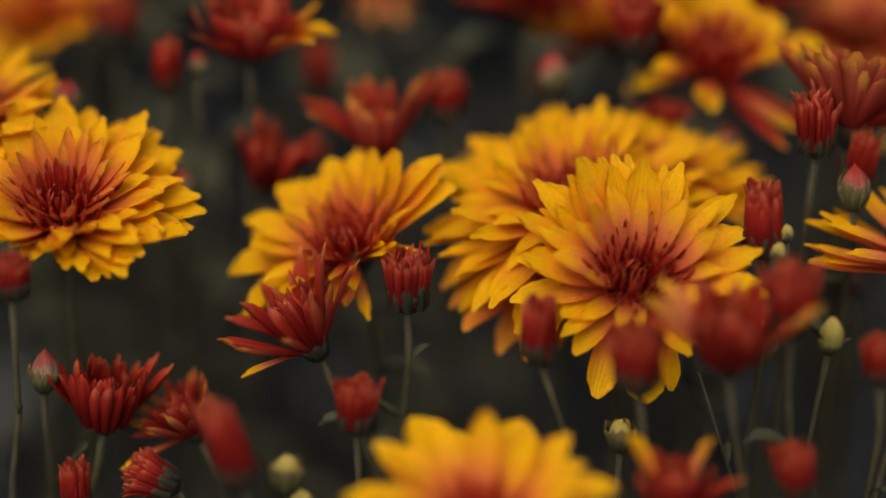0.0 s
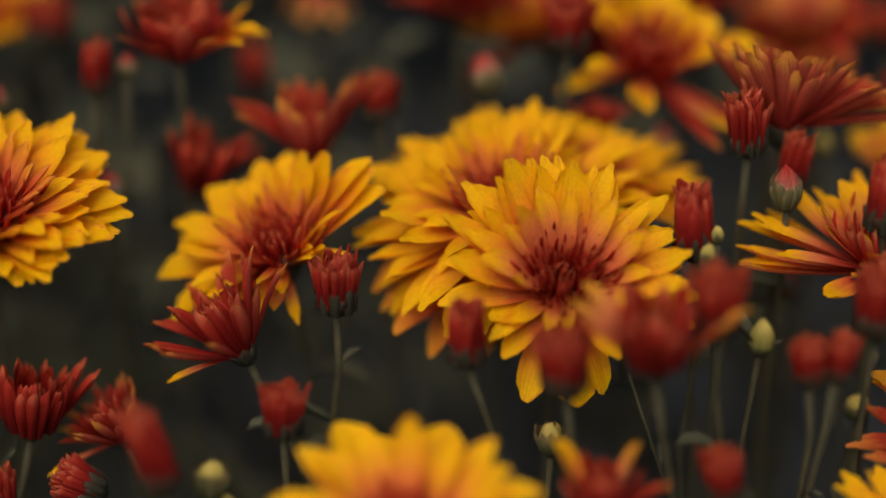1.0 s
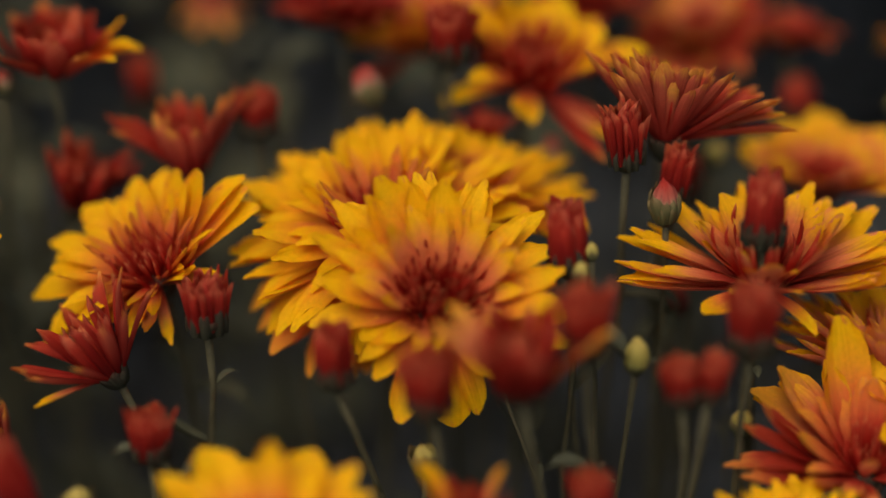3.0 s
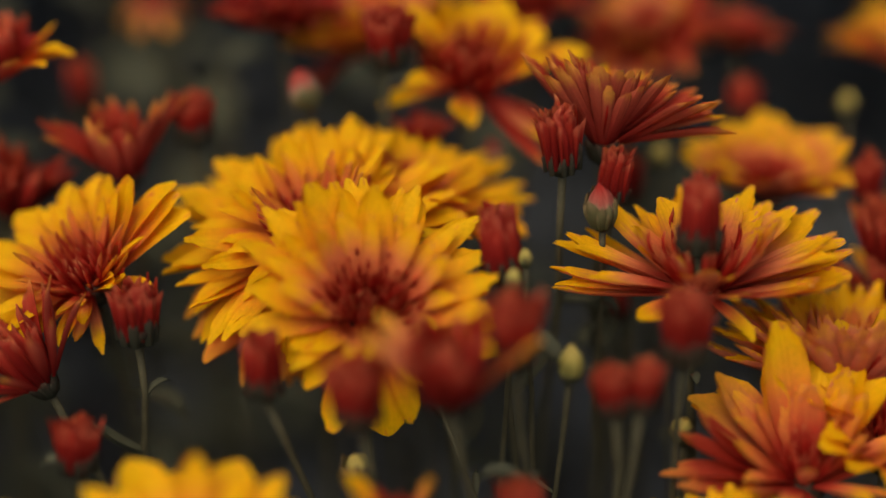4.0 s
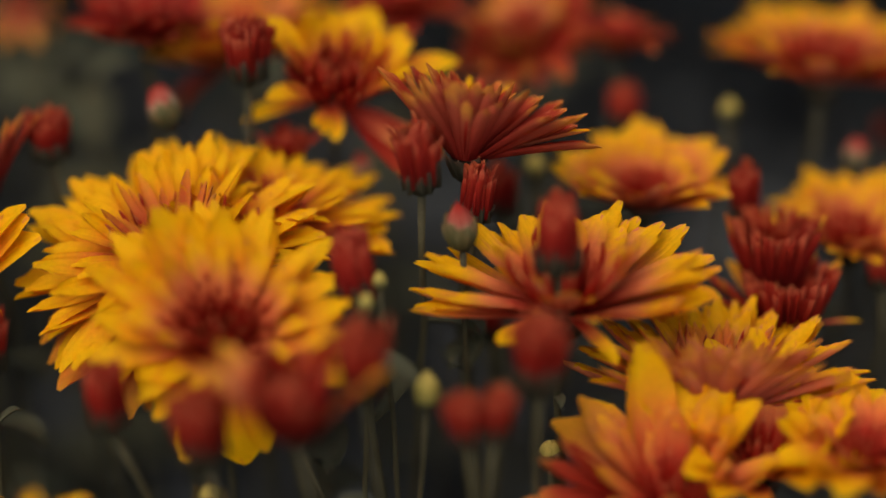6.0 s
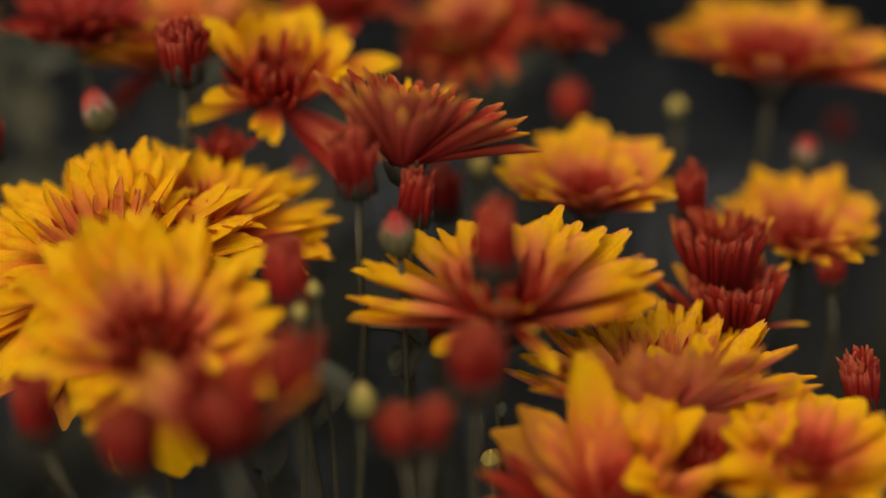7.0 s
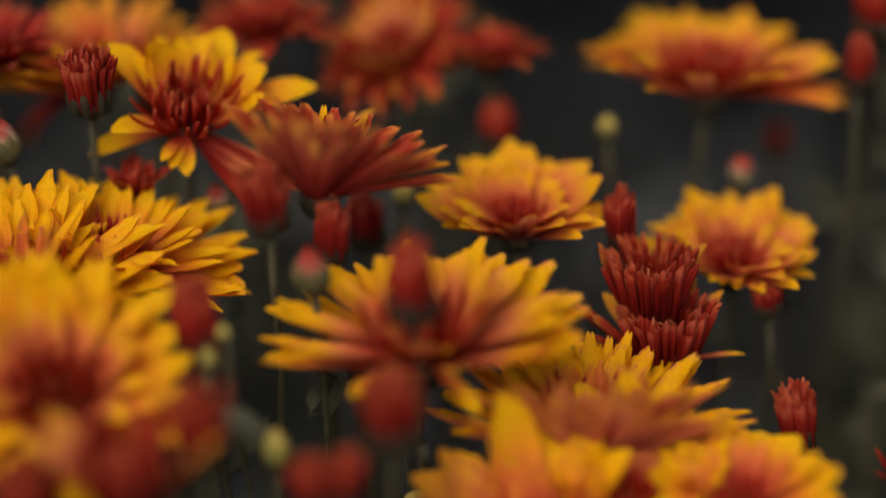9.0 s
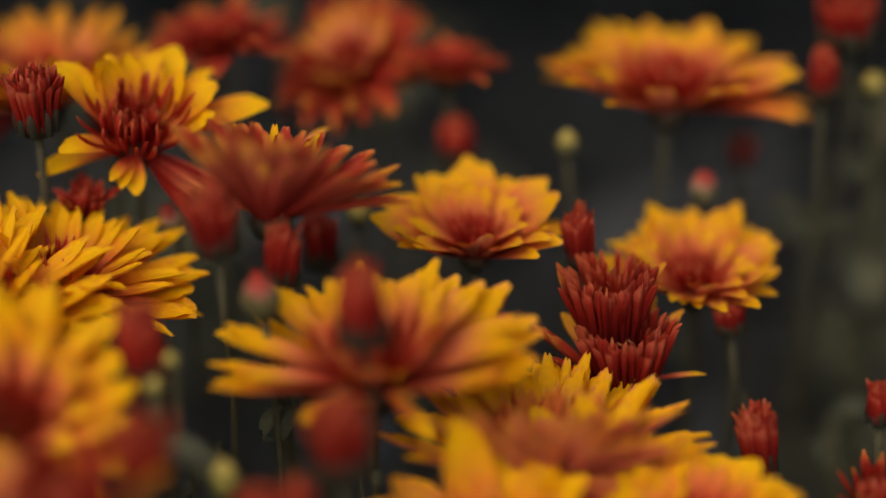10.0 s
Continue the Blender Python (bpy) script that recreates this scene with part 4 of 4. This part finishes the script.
cup((-0.0666, 0.4476, 0.2454), (-0.0751, 0.4476, 0.2498), 0.0049, "dark red ragged bud lying over", 165, flare=14)
cup((-0.0865, 0.4399, 0.2448), (-0.0863, 0.4399, 0.2559), 0.0042, "closed dark red bud low in the bed", 166, closed=True)
cup((-0.1010, 0.4517, 0.2966), (-0.1006, 0.4517, 0.3047), 0.0044, "crimson bud beside a broad yellow bloom", 167)
cup((0.1098, 0.5314, 0.2946), (0.1090, 0.5314, 0.3064), 0.0046, "crimson bud half hidden behind others", 168, closed=True)
cup((0.1075, 0.5089, 0.2717), (0.1067, 0.5089, 0.2786), 0.0034, "small red bud deep in the bed", 169, closed=True)
cup((-0.0354, 0.5620, 0.3048), (-0.0362, 0.5620, 0.3169), 0.0045, "dim red bud far back in the bed", 170, closed=True)
cup((-0.0925, 0.5631, 0.3185), (-0.0922, 0.5631, 0.3282), 0.0071, "dim red bud at the back", 171)
cup((0.0588, 0.5571, 0.3160), (0.0570, 0.5571, 0.3342), 0.0047, "dark red bud behind a broad petalled bloom", 172, closed=True)

# small round buds
small_bud((0.1004, 0.4834, 0.3108), (0.0994, 0.4834, 0.3202), 0.0037, "round green bud with a pink tip", 173, kin=BLUSH_LEAF, cover=(0.7, 1.0))
cream_bud = small_bud((0.0928, 0.4534, 0.2868), (0.0932, 0.4534, 0.2940), 0.0032, "round pale cream green bud", 174, cover=(0.35, 0.55), foot=(0.07, 0.462))
small_bud((0.0281, 0.5266, 0.3210), (0.0258, 0.5266, 0.3292), 0.0041, "round bud with a red and white tip", 175, kin=BLUSH_LEAF)
small_bud((-0.0986, 0.5128, 0.3151), (-0.0974, 0.5128, 0.3229), 0.0039, "pink tipped round bud at the back", 176, kin=BLUSH_LEAF)
small_bud((-0.0683, 0.5074, 0.2947), (-0.0684, 0.5074, 0.3019), 0.0035, "pink red round bud behind a bloom", 177, kin=BLUSH_LEAF)
small_bud((-0.0969, 0.4605, 0.2645), (-0.0961, 0.4605, 0.2738), 0.0036, "pale pink and cream bud on a thin stem", 178, kin=BLUSH_LEAF)
small_bud((-0.0352, 0.4310, 0.2568), (-0.0348, 0.4310, 0.2647), 0.0037, "round pale green bud", 179, cover=(0.85, 1.1))
small_bud((0.0443, 0.4467, 0.2616), (0.0441, 0.4467, 0.2680), 0.0033, "round green bud deep in the bed", 180, cover=(0.98, 1.12))
small_bud((0.1212, 0.4691, 0.2598), (0.1208, 0.4691, 0.2652), 0.0030, "tiny dark green bud", 181, cover=(0.85, 1.0))
small_bud((0.1183, 0.5382, 0.2997), (0.1184, 0.5382, 0.3049), 0.0029, "pale yellow bud at the back", 182)
small_bud((0.2002, 0.5452, 0.2995), (0.1998, 0.5452, 0.3062), 0.0032, "pink and cream bud at the back of the bed", 183, kin=BLUSH_LEAF)
small_bud((0.1682, 0.5536, 0.3080), (0.1680, 0.5536, 0.3135), 0.0025, "pale bud far back", 184)
small_bud((0.0758, 0.5325, 0.3018), (0.0744, 0.5325, 0.3081), 0.0028, "pale pink bud beside a yellow bloom", 185, kin=BLUSH_LEAF, foot=(0.0760, 0.5600))
small_bud((0.2430, 0.5673, 0.3141), (0.2426, 0.5673, 0.3195), 0.0029, "pale yellow bud at the back of the bed", 186)
small_bud((-0.0650, 0.5223, 0.3233), (-0.0646, 0.5223, 0.3285), 0.0025, "small pinkish bud beside a red one", 187, kin=BLUSH_LEAF)
small_bud((-0.0312, 0.4308, 0.2504), (-0.0319, 0.4308, 0.2555), 0.0033, "round cream green bud low in the bed", 188)

small_bud((0.0823, 0.4680, 0.3076), (0.0821, 0.4680, 0.3112), 0.0017, "tiny pale yellow bud beside a crimson one", 240)
small_bud((0.0792, 0.4610, 0.3056), (0.0796, 0.4610, 0.3098), 0.0018, "tiny peach coloured bud beside a yellow bloom", 241)

# leaves that stand out on single stems
add_leaf(long_bud, (0.2297, 0.5585, 0.2890), (0.2222, 0.5585, 0.3020), 0.4)
add_leaf(toothed_bud, (-0.0051, 0.4635, 0.2749), (-0.0011, 0.4655, 0.2806))
add_leaf(short_bud, (-0.0049, 0.4473, 0.2652), (-0.0143, 0.4472, 0.2710))
add_leaf(leaning_bud, (0.0857, 0.4364, 0.2732), (0.0749, 0.4366, 0.2822))
add_leaf(standing_bud, (0.1383, 0.4793, 0.2932), (0.1308, 0.4796, 0.2991))
add_leaf(cream_bud, (0.0943, 0.4640, 0.2829), (0.0821, 0.4660, 0.3000), 1.2)
add_leaf(cream_bud, (0.0940, 0.4534, 0.2797), (0.0982, 0.4551, 0.2842))

# leafy shoots between the flowers
leafy_shoot((-0.0982, 0.5748), (-0.1022, 0.5668, 0.3063), "dim green leafy shoot at the back of the bed", 189, size=0.034)
leafy_shoot((-0.0581, 0.5533), (-0.0621, 0.5453, 0.2940), "pale green leafy shoot between the flowers", 190, size=0.03)
leafy_shoot((-0.1193, 0.5930), (-0.1233, 0.5850, 0.3025), "green leafy shoot behind the yellow blooms", 191, size=0.034)
leafy_shoot((0.2500, 0.5802), (0.2460, 0.5722, 0.3050), "tall green leafy shoot at the back", 192, size=0.024)
leafy_shoot((0.0690, 0.4974), (0.0650, 0.4894, 0.2915), "low leafy shoot in the shade of the blooms", 193, size=0.022)
leafy_shoot((-0.0132, 0.5214), (-0.0172, 0.5134, 0.2606), "dark leafy shoot under the blooms", 194, size=0.028)
leafy_shoot((0.2400, 0.5420), (0.2333, 0.5300, 0.2440), "olive leafy shoot low at the edge of the bed", 196, size=0.018)
for k, (x, z) in enumerate(((-0.118, 0.301), (-0.098, 0.303), (-0.080, 0.288), (0.240, 0.272), (0.255, 0.262))):
    leafy_shoot((x + 0.005, 0.606), (x, 0.596, z), "olive green leafy shoot at the back of the bed", 250 + k, count=8, size=0.026)
leafy_shoot((0.0047, 0.5836), (0.0007, 0.5756, 0.3065), "dim leafy shoot far back in the bed", 195, size=0.03)
for k, (x, y, z, size) in enumerate(((-0.17, 0.66, 0.312, 0.040), (-0.135, 0.70, 0.318, 0.038), (-0.09, 0.64, 0.300, 0.036), (-0.05, 0.68, 0.306, 0.040), (-0.02, 0.63, 0.292, 0.034), (0.03, 0.69, 0.312, 0.038), (0.075, 0.65, 0.300, 0.034), (0.125, 0.70, 0.310, 0.038), (0.265, 0.63, 0.280, 0.034))):
    leafy_shoot((x + 0.006, y + 0.012), (x, y, z), "dim olive green leafy shoot behind the flowers", 200 + k, count=9, size=size)

# bare stalks low between the stems
for k, (foot_x, foot_y, x, y, z) in enumerate(((0.150, 0.455, 0.0625, 0.455, 0.2774), (0.118, 0.505, 0.1100, 0.500, 0.2760), (0.125, 0.490, 0.1180, 0.486, 0.2700), (0.086, 0.520, 0.1010, 0.512, 0.2840), (-0.060, 0.520, -0.0780, 0.512, 0.2780), (0.030, 0.500, 0.0120, 0.492, 0.2620), (-0.010, 0.480, -0.0420, 0.500, 0.2700), (0.215, 0.525, 0.2080, 0.515, 0.2640))):
    bare_stalk((foot_x, foot_y), (x, y, z), "thin dull green bare stalk between the flower stems", 220 + k)

# focus follows the front flower's foot, set forward into the plane of the sharp blooms
cam.data.dof.focus_object = focus_anchor
